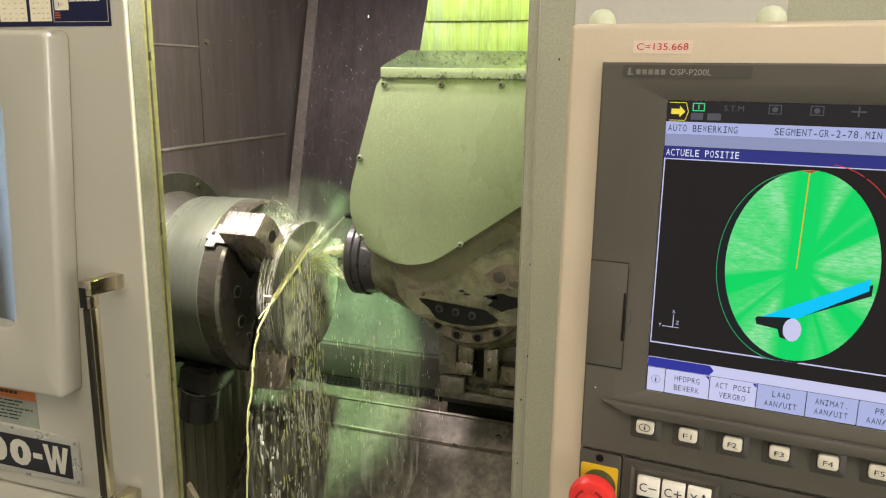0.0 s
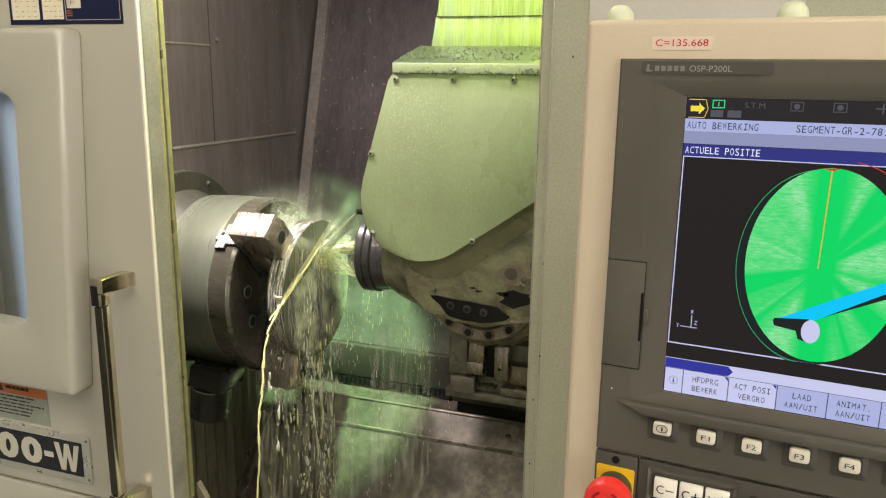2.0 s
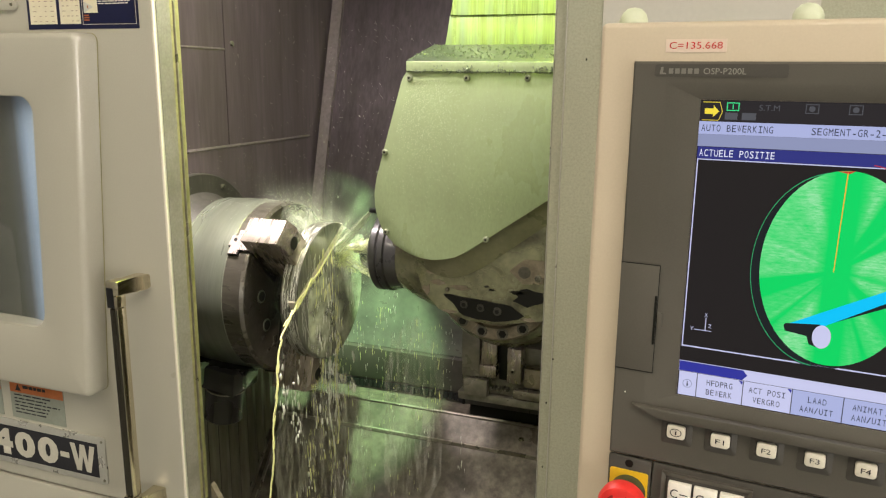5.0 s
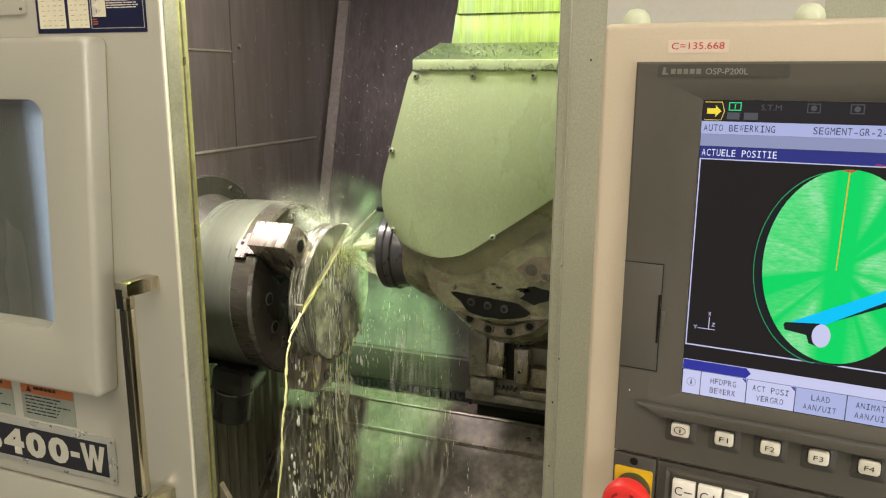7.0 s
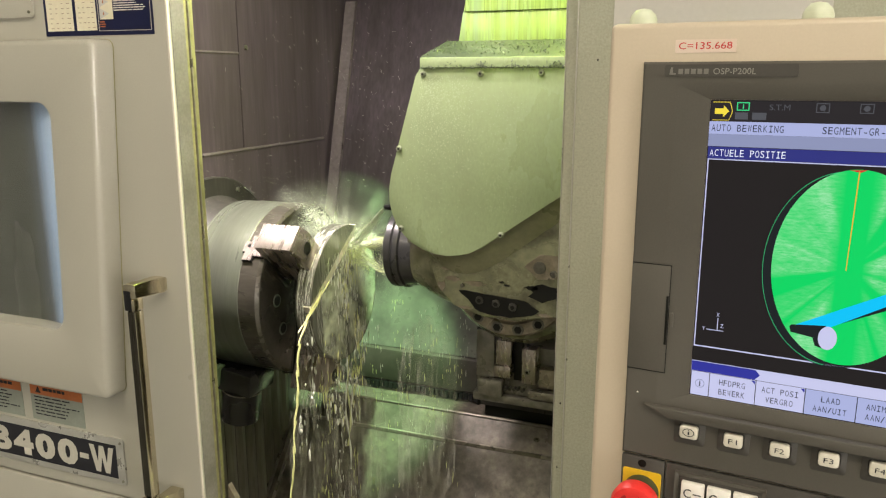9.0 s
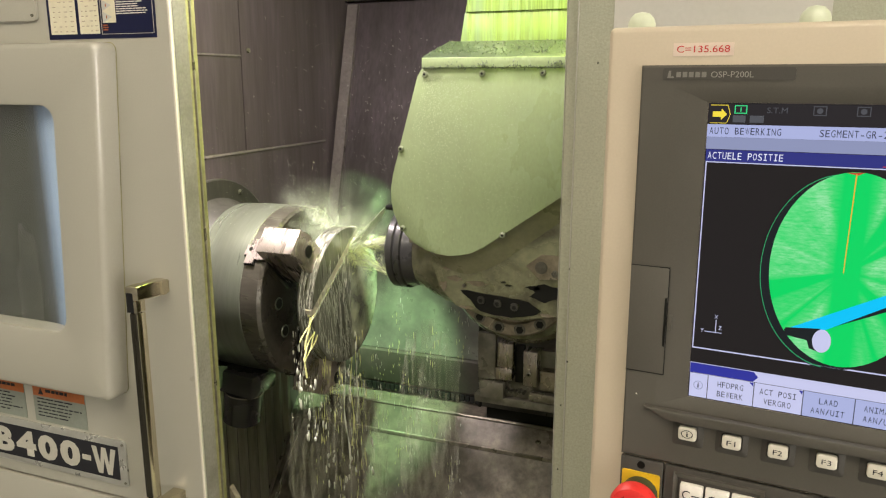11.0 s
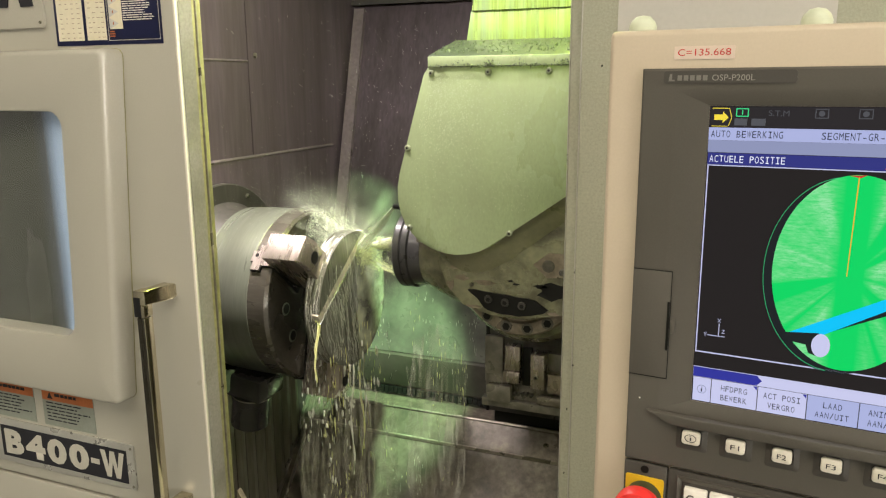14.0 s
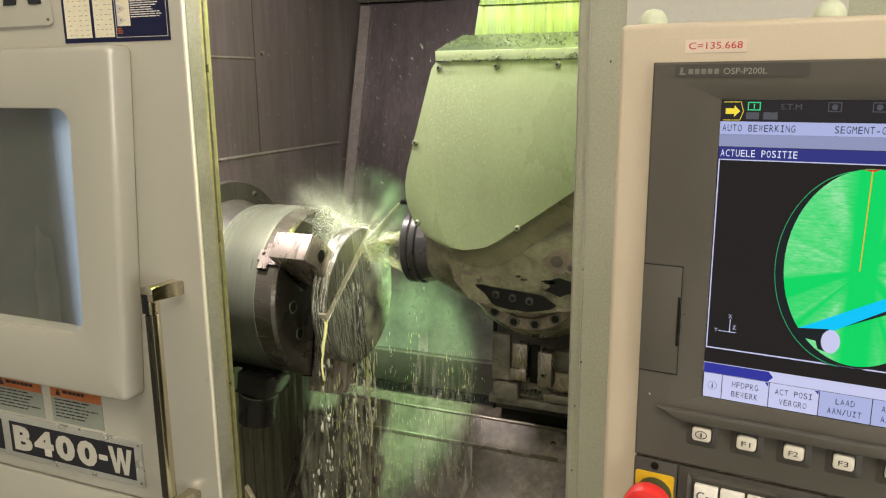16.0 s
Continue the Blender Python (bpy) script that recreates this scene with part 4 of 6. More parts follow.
    # black sensor block with a green cap
    s = thing("coolant_motor", "black cylindrical motor with a green cap below the chuck", "motor", "", (-0.300, 0.34, 0.968))
    bm = B(); box(bm, -0.055, 0.036, -0.04, 0.06, -0.030, 0.024, 0.006); blk = part("block", bm, M_MOTOR, s)
    bm = B(); lathe(bm, [(-0.108, 0.038), (-0.104, 0.043), (-0.0305, 0.043)], (-0.010, 0.0, 0), "z", 32); cyl_ = part("cylinder", bm, M_MOTOR, s)
    bm = B(); lathe(bm, [(-0.0335, 0.0445), (-0.031, 0.0445)], (-0.010, 0.0, 0), "z", 32); part("rim", bm, M_EDGE, s)
    bm = B(); lathe(bm, [(0.052, 0.026), (0.060, 0.026), (0.063, 0.021)], (-0.105, -0.035, 0.004), "x", 24); part("cap", bm, M_PIPEGREEN, s)
    bm = B(); lathe(bm, [(-0.030, 0.022), (0.051, 0.022)], (-0.105, -0.035, 0.004), "x", 24); part("stub", bm, M_PIPEGREEN, s)
    bm = B(); box(bm, -0.159, -0.0555, 0.0, 0.04, -0.02, 0.02); part("bracket", bm, M_MOTOR, s)
    s.matrix_basis = pose(-0.300, 0.34, 0.968, 0, 8, 0)


# ---- milling head; heights as at the end of the clip ----
HEAD0 = (-0.008, 0.0, -0.041)


def milling_head():
    h = thing("milling_head", "wet green milling head with sheet metal cover and chips", "machine head", "", HEAD0)
    out = [(0.149, 1.673), (0.136, 1.654)] + [(0.110, 1.562), (0.083, 1.467), (0.078, 1.440), (0.0785, 1.415), (0.083, 1.393), (0.094, 1.367), (0.108, 1.350), (0.126, 1.335), (0.150, 1.323),
           (0.175, 1.317), (0.198, 1.315), (0.222, 1.317), (0.245, 1.324), (0.268, 1.335), (0.402, 1.432), (0.56, 1.545), (0.56, 1.673)]
    bm = B(); prism(bm, out[::-1], "y", 0.318, 0.326, 0.0012)
    part("front_cover", bm, M_HEAD, h, "pale green front cover sheet")
    cx, cz = 0.30, 1.50
    inn = [(x + (0.008 if x < cx else 0), z + (0.008 if z < cz else -0.001)) for x, z in out]
    bm = B(); prism(bm, inn[::-1], "y", 0.3265, 0.60); part("cover_body", bm, M_SKIRT, h)
    # sloping skirt from the cover's lower edge down to the casting
    def spread(path, n):
        far = [0.0]
        for (u0, v0), (u1, v1) in zip(path, path[1:]):
            far.append(far[-1] + math.hypot(u1 - u0, v1 - v0))
        at = np.linspace(0, far[-1], n)
        return list(zip(np.interp(at, far, [q[0] for q in path]), np.interp(at, far, [q[1] for q in path])))
    low = [(0.146, 1.329), (0.154, 1.306), (0.176, 1.286), (0.202, 1.275), (0.232, 1.274), (0.262, 1.284), (0.298, 1.305), (0.400, 1.383), (0.56, 1.50)]
    edge_ = spread([(0.126, 1.340), (0.150, 1.329), (0.175, 1.323), (0.198, 1.321), (0.222, 1.323), (0.245, 1.330), (0.268, 1.341), (0.402, 1.438), (0.56, 1.551)], 44)
    foot_ = spread(low, 44)
    bm = B()
    rows = [[bm.verts.new((u, y, v)) for u, v in line] for line, y in ((edge_, 0.3268), (foot_, 0.3510), (foot_, 0.60), ([(u, 1.60) for u, v in foot_], 0.60))]
    for ra, rb in zip(rows, rows[1:]):
        for i in range(43):
            bm.faces.new((ra[i], ra[i + 1], rb[i + 1], rb[i]))
    part("lower_skirt", bm, M_SKIRT, h, "brownish green skirt below the cover edge, its shade painted in", 40)
    bm = B(); prism(bm, [(0.316, 1.668), (0.316, 1.684), (0.322, 1.690), (0.455, 1.722), (0.60, 1.722), (0.60, 1.668)], "x", 0.146, 0.56, 0.0015)
    part("top_cap", bm, M_HEADTOP, h, "dark wet sloping top of the head")
    bm = B(); prism(bm, [(0.147, 1.669), (0.147, 1.687), (0.56, 1.687), (0.56, 1.669)], "y", 0.3135, 0.3162, 0.0006); part("top_flange", bm, M_HEAD, h)
    # telescopic covers above
    for k in range(5):
        z0 = 1.716 + k * 0.062
        y = 0.462 - k * 0.004
        x0 = 0.168 + 0.17 * (z0 - 1.716) + 0.002 * k
        bm = B(); prism(bm, [(x0, z0), (x0 + 0.010, z0 + 0.0617 if k < 4 else z0 + 0.30), (0.60, z0 + 0.0617 if k < 4 else z0 + 0.30), (0.60, z0)], "y", y, 0.62, 0.0012)
        part("telescopic_cover", bm, M_TELE, h, "bright lit telescopic cover sheet")
    # swivel body with bolt flange
    C = (0.305, 1.272)
    bm = B(); lathe(bm, [(0.43, 0.128), (0.436, 0.150), (0.46, 0.166), (0.60, 0.176)], (C[0], 0, C[1]), "y", 64); part("swivel_body", bm, M_CAST, h, "oily cast swivel body")
    bm = B(); lathe(bm, [(0.392, 0.100), (0.388, 0.104), (0.388, 0.126), (0.392, 0.130), (0.428, 0.132)], (C[0], 0, C[1]), "y", 64); fl = part("bolt_flange", bm, M_TAN, h, "steel flange ring with socket bolts")
    for k in range(12):
        a = radians(180 + 12 + k * 22)
        u, v = C[0] + 0.115 * math.cos(a), C[1] + 0.115 * math.sin(a)
        bm = B(); lathe(bm, [(0.3878, 0.0120), (0.3865, 0.0120), (0.386, 0.0085)], (u, 0, v), "y", 14); b = part("flange_bolt", bm, M_SOCKET, fl)
        bm = B(); lathe(bm, [(0.3862, 0.0082), (0.3854, 0.0082)], (u, 0, v), "y", 6); part("socket", bm, M_HOLE, b)
    # casting in front of the ring; its pocket's shade is a near-black sheet
    bm = B()
    prism(bm, [(0.158, 1.335), (0.150, 1.285), (0.165, 1.240), (0.200, 1.205), (0.262, 1.188), (0.33, 1.186), (0.41, 1.206), (0.50, 1.245), (0.50, 1.40), (0.40, 1.40), (0.27, 1.33), (0.20, 1.33)], "y", 0.352, 0.41, 0.006)
    part("casting", bm, M_CAST, h, "oil-stained cast housing below the cover")
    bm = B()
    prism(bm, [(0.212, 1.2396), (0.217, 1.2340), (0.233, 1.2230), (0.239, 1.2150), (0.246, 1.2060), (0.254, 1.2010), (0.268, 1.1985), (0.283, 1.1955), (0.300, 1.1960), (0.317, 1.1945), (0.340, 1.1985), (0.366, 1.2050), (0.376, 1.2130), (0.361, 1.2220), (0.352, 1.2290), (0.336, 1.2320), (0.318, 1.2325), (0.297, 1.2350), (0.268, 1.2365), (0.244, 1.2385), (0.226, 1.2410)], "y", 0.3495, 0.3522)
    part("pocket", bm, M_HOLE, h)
    for k in range(3):
        bm = B(); lathe(bm, [(0.3493, 0.0085), (0.346, 0.0080), (0.3455, 0.005)], (0.256 + 0.034 * k, 0, 1.224 - 0.0035 * k), "y", 12); pb = part("pocket_bolt", bm, M_DARK, h)
        bm = B(); lathe(bm, [(0.3454, 0.0045), (0.3448, 0.0045)], (0.256 + 0.034 * k, 0, 1.224 - 0.0035 * k), "y", 6); part("socket", bm, M_HOLE, pb)
    for u, v, r in ((0.375, 1.30, 0.012), (0.402, 1.29, 0.007), (0.425, 1.262, 0.007), (0.22, 1.25, 0.004)):
        bm = B(); lathe(bm, [(0.3518, r), (0.347, r), (0.346, r * 0.6)], (u, 0, v), "y", 14); part("casting_bolt", bm, M_SOCKET, h)
    bm = B(); prism(bm, [(0.345, 1.30), (0.375, 1.325), (0.412, 1.325), (0.412, 1.28), (0.372, 1.276)], "y", 0.349, 0.3516, 0.001); part("bolt_pad", bm, M_TAN, h)
    # tan worn patches, and near-black patches in the hole colour
    rp = random.Random(31)
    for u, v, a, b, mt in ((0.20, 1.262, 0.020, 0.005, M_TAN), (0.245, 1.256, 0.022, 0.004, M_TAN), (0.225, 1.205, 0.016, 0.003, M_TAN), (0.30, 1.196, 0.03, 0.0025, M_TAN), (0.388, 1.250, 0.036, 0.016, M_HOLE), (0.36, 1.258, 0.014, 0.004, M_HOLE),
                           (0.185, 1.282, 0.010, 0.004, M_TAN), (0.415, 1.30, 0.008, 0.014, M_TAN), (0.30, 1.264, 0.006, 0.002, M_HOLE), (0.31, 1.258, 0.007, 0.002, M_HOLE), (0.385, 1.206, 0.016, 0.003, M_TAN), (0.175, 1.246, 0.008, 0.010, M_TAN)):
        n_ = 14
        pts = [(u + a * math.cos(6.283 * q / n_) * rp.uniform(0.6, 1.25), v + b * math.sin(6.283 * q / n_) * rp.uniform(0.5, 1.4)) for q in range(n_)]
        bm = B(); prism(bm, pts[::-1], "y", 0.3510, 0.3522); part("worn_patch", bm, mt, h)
    # tool spindle nose, its axis along the spindle
    ya, za = 0.490, 1.283
    bm = B(); lathe(bm, [(0.018, 0.060), (0.018, 0.083), (0.022, 0.087), (0.034, 0.087), (0.037, 0.084), (0.040, 0.087), (0.052, 0.087), (0.055, 0.083), (0.080, 0.080)], (0, ya, za), "x", 64)
    part("nose_ring", bm, M_RING, h, "black grooved ring of the tool spindle")
    bm = B(); lathe(bm, [(0.080, 0.079), (0.10, 0.088), (0.15, 0.108), (0.22, 0.125), (0.34, 0.128)], (0, ya, za), "x", 64)
    part("nose_body", bm, M_CAST, h, "oily tapered spindle nose")
    bm = B(); box(bm, 0.085, 0.135, 0.386, 0.402, 1.318, 1.345, 0.003); part("nose_lug", bm, M_EDGE, h)
    bm = B(); lathe(bm, [(0.0175, 0.030), (0.0, 0.024), (-0.008, 0.013), (-0.050, 0.012), (-0.051, 0.0075), (-0.110, 0.0075)], (0, ya, za), "x", 32)
    part("cutting_tool", bm, M_SOCKET, h, "steel tool holder with an end mill")
    bm = B(); lathe(bm, [(0.0, 0.006), (-0.014, 0.005), (-0.016, 0.003)], (0.076, 0.333, 1.400), "x", 12); part("coolant_nozzle", bm, M_BLACK, h)
    # screws on the cover
    for u, v in ((0.152, 1.657), (0.264, 1.658), (0.376, 1.659), (0.1015, 1.518), (0.103, 1.363), (0.307, 1.364)):
        bm = B(); lathe(bm, [(0.3178, 0.0062), (0.3155, 0.0058), (0.3138, 0.0042)], (u, 0, v), "y", 14); s = part("cover_screw", bm, M_COVERSCREW, h)
        bm = B(); lathe(bm, [(0.3136, 0.0024), (0.3132, 0.0024)], (u, 0, v), "y", 6); part("socket", bm, M_HOLE, s)
    # chips along the top edge, and drops on the cover
    rnd = random.Random(12)
    bm = B()
    for k in range(900):
        if k < 330:
            x, y, z = rnd.uniform(0.15, 0.55), rnd.uniform(0.3085, 0.313), 1.669 + rnd.gauss(0, 0.0012)
            if rnd.random() < 0.35:
                x = rnd.choice((0.205, 0.262, 0.27, 0.33, 0.395, 0.42, 0.44)) + rnd.gauss(0, 0.006)
                z = 1.671 + abs(rnd.gauss(0, 0.005))
        else:
            x, y = rnd.uniform(0.15, 0.55), rnd.uniform(0.325, 0.45)
            z = 1.690 + (y - 0.322) * 0.2406 + 0.0015
        r = rnd.uniform(0.0007, 0.0024)
        m = Matrix.Translation((x, y, z)) @ Euler([rnd.uniform(0, 6) for _ in range(3)]).to_matrix().to_4x4() @ Matrix.Diagonal((r * 1.6, r * 0.5, r * 0.6, 1))
        bmesh.ops.create_icosphere(bm, subdivisions=1, radius=1, matrix=m)
    ch = part("swarf", bm, M_CHIP, h); ch["kind"] = "stuff"
    bm = B()
    for k in range(3600):
        x = rnd.gauss(0.180, 0.045) if k < 2900 else rnd.gauss(0.30, 0.03)
        z = 1.655 - abs(rnd.gauss(0, 0.10)) if k < 2900 else rnd.uniform(1.40, 1.62)
        if not (0.10 + max(0, z - 1.47) * 0.28 < x < 0.5):
            continue
        r = abs(rnd.gauss(0.00018, 0.00024)) + 0.00020
        m = Matrix.Translation((x, 0.3176, z)) @ Matrix.Diagonal((r, r * 0.35, r * 1.2, 1))
        bmesh.ops.create_icosphere(bm, subdivisions=1, radius=1, matrix=m)
    dr = part("spatter", bm, M_SPATTER, h); dr["kind"] = "stuff"
    return h


# ---- lower turret and its cover ----
def lower_turret():
    t = thing("lower_turret", "dark steel lower tool slide with bright clamp blocks", "tool slide")
    bm = B(); box(bm, 0.165, 0.95, 0.60, 0.7995, 0.905, 1.03, 0.004); part("body", bm, M_SLIDE, t)
    bm = B(); box(bm, 0.158, 0.95, 0.590, 0.7995, 0.884, 0.9045, 0.003); part("base", bm, M_SLIDE, t)
    bm = B(); box(bm, 0.168, 0.212, 0.586, 0.5995, 0.948, 1.06, 0.002); part("side_plate", bm, M_SLIDE, t)
    bm = B(); box(bm, 0.219, 0.256, 0.575, 0.5995, 0.986, 1.045, 0.002); part("clamp_block", bm, M_JAW, t, "bright worn clamp block")
    bm = B(); box(bm, 0.216, 0.256, 0.570, 0.5995, 0.957, 0.9852, 0.002); part("clamp_foot", bm, M_JAW, t)
    # near-black box paints in the shade between the clamp blocks
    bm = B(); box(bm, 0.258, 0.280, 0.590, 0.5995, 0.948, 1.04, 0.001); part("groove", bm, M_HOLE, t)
    bm = B(); box(bm, 0.283, 0.316, 0.566, 0.5995, 0.952, 1.035, 0.002); part("clamp_block", bm, M_JAW, t, "bright worn clamp block")
    bm = B(); lathe(bm, [(0.5658, 0.0065), (0.563, 0.0065), (0.562, 0.004)], (0.297, 0, 0.982), "y", 12); bo = part("bolt", bm, M_BOLT, t)
    bm = B(); lathe(bm, [(0.5618, 0.0035), (0.5614, 0.0035)], (0.297, 0, 0.982), "y", 6); part("socket", bm, M_HOLE, bo)
    bm = B(); box(bm, 0.322, 0.50, 0.572, 0.5995, 0.945, 0.99, 0.002); part("clamp_block", bm, M_TAN, t)
    bm = B(); box(bm, 0.178, 0.235, 0.572, 0.5895, 0.906, 0.9465, 0.002); part("foot", bm, M_SLIDE, t)
    bm = B(); box(bm, 0.297, 0.60, 0.572, 0.5895, 0.914, 0.934, 0.002); part("foot", bm, M_EDGE, t)
    rc = random.Random(5)
    for k in range(5):
        bm = B(); lathe(bm, [(0.576, 0.004), (0.5898, 0.004)], (0.243 + 0.010 * k, 0, 0.926 + rc.uniform(-0.006, 0.006)), "y", 8); part("stud", bm, M_DARK, t)
    c = thing("slide_cover", "dark box cover behind the lower slide", "cover")
    bm = B(); box(bm, 0.105, 1.2, 0.80, 0.868, 0.775, 1.20, 0.003); part("box", bm, M_DARK, c)
    # dark gaps beside and under the cover, painted in as near-black boxes
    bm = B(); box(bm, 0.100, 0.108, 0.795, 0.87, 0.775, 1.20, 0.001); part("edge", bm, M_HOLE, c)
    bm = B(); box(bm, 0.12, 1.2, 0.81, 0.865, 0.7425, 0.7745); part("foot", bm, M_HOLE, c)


# ---- control panel; u to the right, v up, its face towards -y ----
def control_panel():
    p = thing("control_panel", "cream machine control panel with a lit screen and dark grey bezel", "control panel", "", (0.70, -0.42, 1.50), -5.8)
    bm = B(); box(bm, -0.094, 0.40, 0.0, 0.13, -0.62, 0.173, 0.0045, 3); part("housing", bm, M_CREAM, p)
    bm = B(); box(bm, 0.05, 0.25, 0.131, 0.385, -0.30, -0.05, 0.01); part("mounting_arm", bm, M_POST, p)
    # bezel: flat rim, then a slope down to the screen
    bm = B()
    o = [(-0.066, -0.1735), (0.372, -0.1735), (0.372, 0.1445), (-0.066, 0.1445)]
    m = [(-0.042, -0.127), (0.330, -0.127), (0.330, 0.1305), (-0.042, 0.1305)]
    i = [(-0.0165, -0.1145), (0.292, -0.1145), (0.292, 0.1175), (-0.0165, 0.1175)]
    def ring(a, ya, b, yb):
        va, vb = [bm.verts.new((u, ya, v)) for u, v in a], [bm.verts.new((u, yb, v)) for u, v in b]
        for k in range(4):
            q = (k + 1) % 4
            bm.faces.new((va[k], va[q], vb[q], vb[k]))
    grow = lambda r, d: [(r[0][0] - d, r[0][1] - d), (r[1][0] + d, r[1][1] - d), (r[2][0] + d, r[2][1] + d), (r[3][0] - d, r[3][1] + d)]
    ring(o, -0.0002, o, -0.004)
    ring(o, -0.004, grow(o, -0.0015), -0.0055)
    ring(grow(o, -0.0015), -0.0055, m, -0.0055)
    ring(m, -0.0055, grow(m, -0.002), -0.0050)
    ring(grow(m, -0.002), -0.0050, i, -0.0010)
    bmesh.ops.remove_doubles(bm, verts=bm.verts, dist=0.00003)
    bz = part("bezel", bm, M_BEZEL, p, "dark grey plastic screen bezel", 20)
    bm = B(); prism(bm, [(-0.049, -0.125), (0.345, -0.125), (0.345, -0.134), (-0.030, -0.134)], "y", -0.013, -0.0056, 0.0022); part("ledge", bm, M_BEZEL, bz)
    bm = B(); prism(bm, round_rect(-0.050, 0.1335, 0.041, 0.1425, 0.002), "y", -0.0062, -0.0056); np_ = part("name_strip", bm, M_BEZEL2, bz)
    text("lettering", "OSP-P200L", -0.0155, 0.1355, 0.0135, 0.1398, -0.0066, M_MARK, np_)
    bm = B()
    for k in range(5):
        box(bm, -0.040 + k * 0.0045, -0.0368 + k * 0.0045, -0.0066, -0.0063, 0.1357, 0.1395)
    prism(bm, [(-0.0465, 0.1352), (-0.0420, 0.1352), (-0.0420, 0.1364), (-0.0440, 0.1364), (-0.0440, 0.1405), (-0.0455, 0.1405)], "y", -0.0066, -0.0063)
    part("maker_mark", bm, plain("mark_dim", (0.20, 0.19, 0.17), 0.5), np_)
    # flap with its slot and latch
    bm = B(); box(bm, -0.0657, -0.0358, -0.0064, -0.0056, -0.0975, -0.0100, 0.0003); f = part("card_flap", bm, M_BEZEL, bz)
    bm = B()
    for q in ((-0.0658, -0.0352, -0.0100, -0.0092), (-0.0358, -0.0352, -0.0975, -0.0092), (-0.0658, -0.0352, -0.0983, -0.0975)):
        box(bm, q[0], q[1], -0.0061, -0.0057, q[2], q[3])
    part("gap", bm, M_HOLE, f)
    bm = B(); box(bm, -0.0378, -0.0359, -0.0068, -0.0065, -0.074, -0.034, 0.0001); part("slot", bm, M_HOLE, f)
    bm = B(); box(bm, -0.0350, -0.0312, -0.0078, -0.0057, -0.0595, -0.0470, 0.0008); part("latch", bm, M_BEZEL, f)
    bm = B(); lathe(bm, [(-0.0059, 0.0006), (-0.0057, 0.0007)], (-0.056, 0, -0.118), "y", 8); part("speck", bm, M_LABEL, bz)
    # label stuck on the frame
    s = part("setting_label", box(B(), -0.0445, -0.0018, -0.0005, -0.0001, 0.1510, 0.1604), M_TAPE, p, "white label with red figures")
    text("lettering", "C=135.668", -0.0418, 0.1535, -0.0045, 0.1584, -0.0008, M_INKRED, s)
    # function keys
    for k, nm in enumerate(("i", "F1", "F2", "F3", "F4", "F5", "F6", "F7", "F8")):
        u = -0.0131 + k * 0.0334
        v = -0.1430
        bm = B(); frame_body(bm, round_rect(u - 0.0120, v - 0.0120, u + 0.0120, v + 0.0112, 0.0025, 3), round_rect(u - 0.0080, v - 0.0066, u + 0.0080, v + 0.0066, 0.003, 3), -0.0058, -0.0078, -0.0056)
        w = part("key_well", bm, M_BEZEL2, bz)
        bm = B(); prism(bm, round_rect(u - 0.0071, v - 0.0054, u + 0.0071, v + 0.0056, 0.0026, 4), "y", -0.0112, -0.0057, 0.0012); key = part("function_key", bm, M_KEY, w, "cream push button")
        if k:
            text("lettering", nm, u - 0.0034, v - 0.0019, u + 0.0032, v + 0.0021, -0.0117, M_INK, key)
        else:
            bm = B(); frame_body(bm, arc(u, v + 0.0005, 0.0046, 0, 345, 18), arc(u, v + 0.0005, 0.0040, 0, 345, 18), -0.0117, -0.0117, -0.0114)
            for vv in bm.verts:
                vv.co.z = v + 0.0005 + (vv.co.z - v - 0.0005) * 0.72
            part("ring_mark", bm, M_INK, key)
            text("lettering", "i", u - 0.0006, v - 0.0014, u + 0.0008, v + 0.0026, -0.0117, M_INK, key)
    # lower operating field
    bm = B(); box(bm, -0.066, -0.0305, -0.0056, -0.0002, -0.42, -0.1755, 0.0015); lf = part("stop_field", bm, M_BEZEL2, p)
    bm = B(); lathe(bm, [(-0.0059, 0.0034), (-0.0055, 0.0034)], (-0.0487, 0, -0.1805), "y", 16); part("hole", bm, M_HOLE, lf)
    bm = B(); prism(bm, round_rect(-0.0640, -0.232, -0.0325, -0.1865, 0.002), "y", -0.0066, -0.0058); part("yellow_plate", bm, M_YELLOW, lf)
    es = part("emergency_stop", lathe(B(), [(-0.0068, 0.0145), (-0.020, 0.0140), (-0.0205, 0.012)], (-0.0480, 0, -0.2050), "y", 32), M_OLIVE, lf, "dark collar of the emergency stop")
    bm = B(); lathe(bm, [(-0.0208, 0.0135), (-0.024, 0.0185), (-0.032, 0.0192), (-0.0365, 0.0172), (-0.0385, 0.011), (-0.0375, 0.0075), (-0.0388, 0.004)], (-0.0480, 0, -0.2050), "y", 48); part("push_cap", bm, M_RED, es, "red mushroom push button")
    bm = B()
    for k in range(3):
        a0 = k * 120
        pts = arc(-0.048, -0.205, 0.0125, a0, a0 + 70, 8) + arc(-0.048, -0.205, 0.0105, a0 + 70, a0, 8)
        prism(bm, pts, "y", -0.0386, -0.0376)
    part("turn_mark", bm, plain("stop_red_dark", (0.30, 0.015, 0.015), 0.5), es)
    bm = B(); box(bm, -0.0298, 0.372, -0.0052, -0.0002, -0.42, -0.1755, 0.0015); kf = part("key_field", bm, M_BEZEL2, p)
    bm = B()
    outer, inner = [(-0.0215, -0.30), (0.0475, -0.30), (0.0475, -0.1795), (-0.0215, -0.1795)], [(-0.0185, -0.298), (0.0445, -0.298), (0.0445, -0.1835), (-0.0185, -0.1835)]
    frame_body(bm, outer, inner, -0.0085, -0.0065, -0.0053); part("key_frame", bm, M_BEZEL, kf)
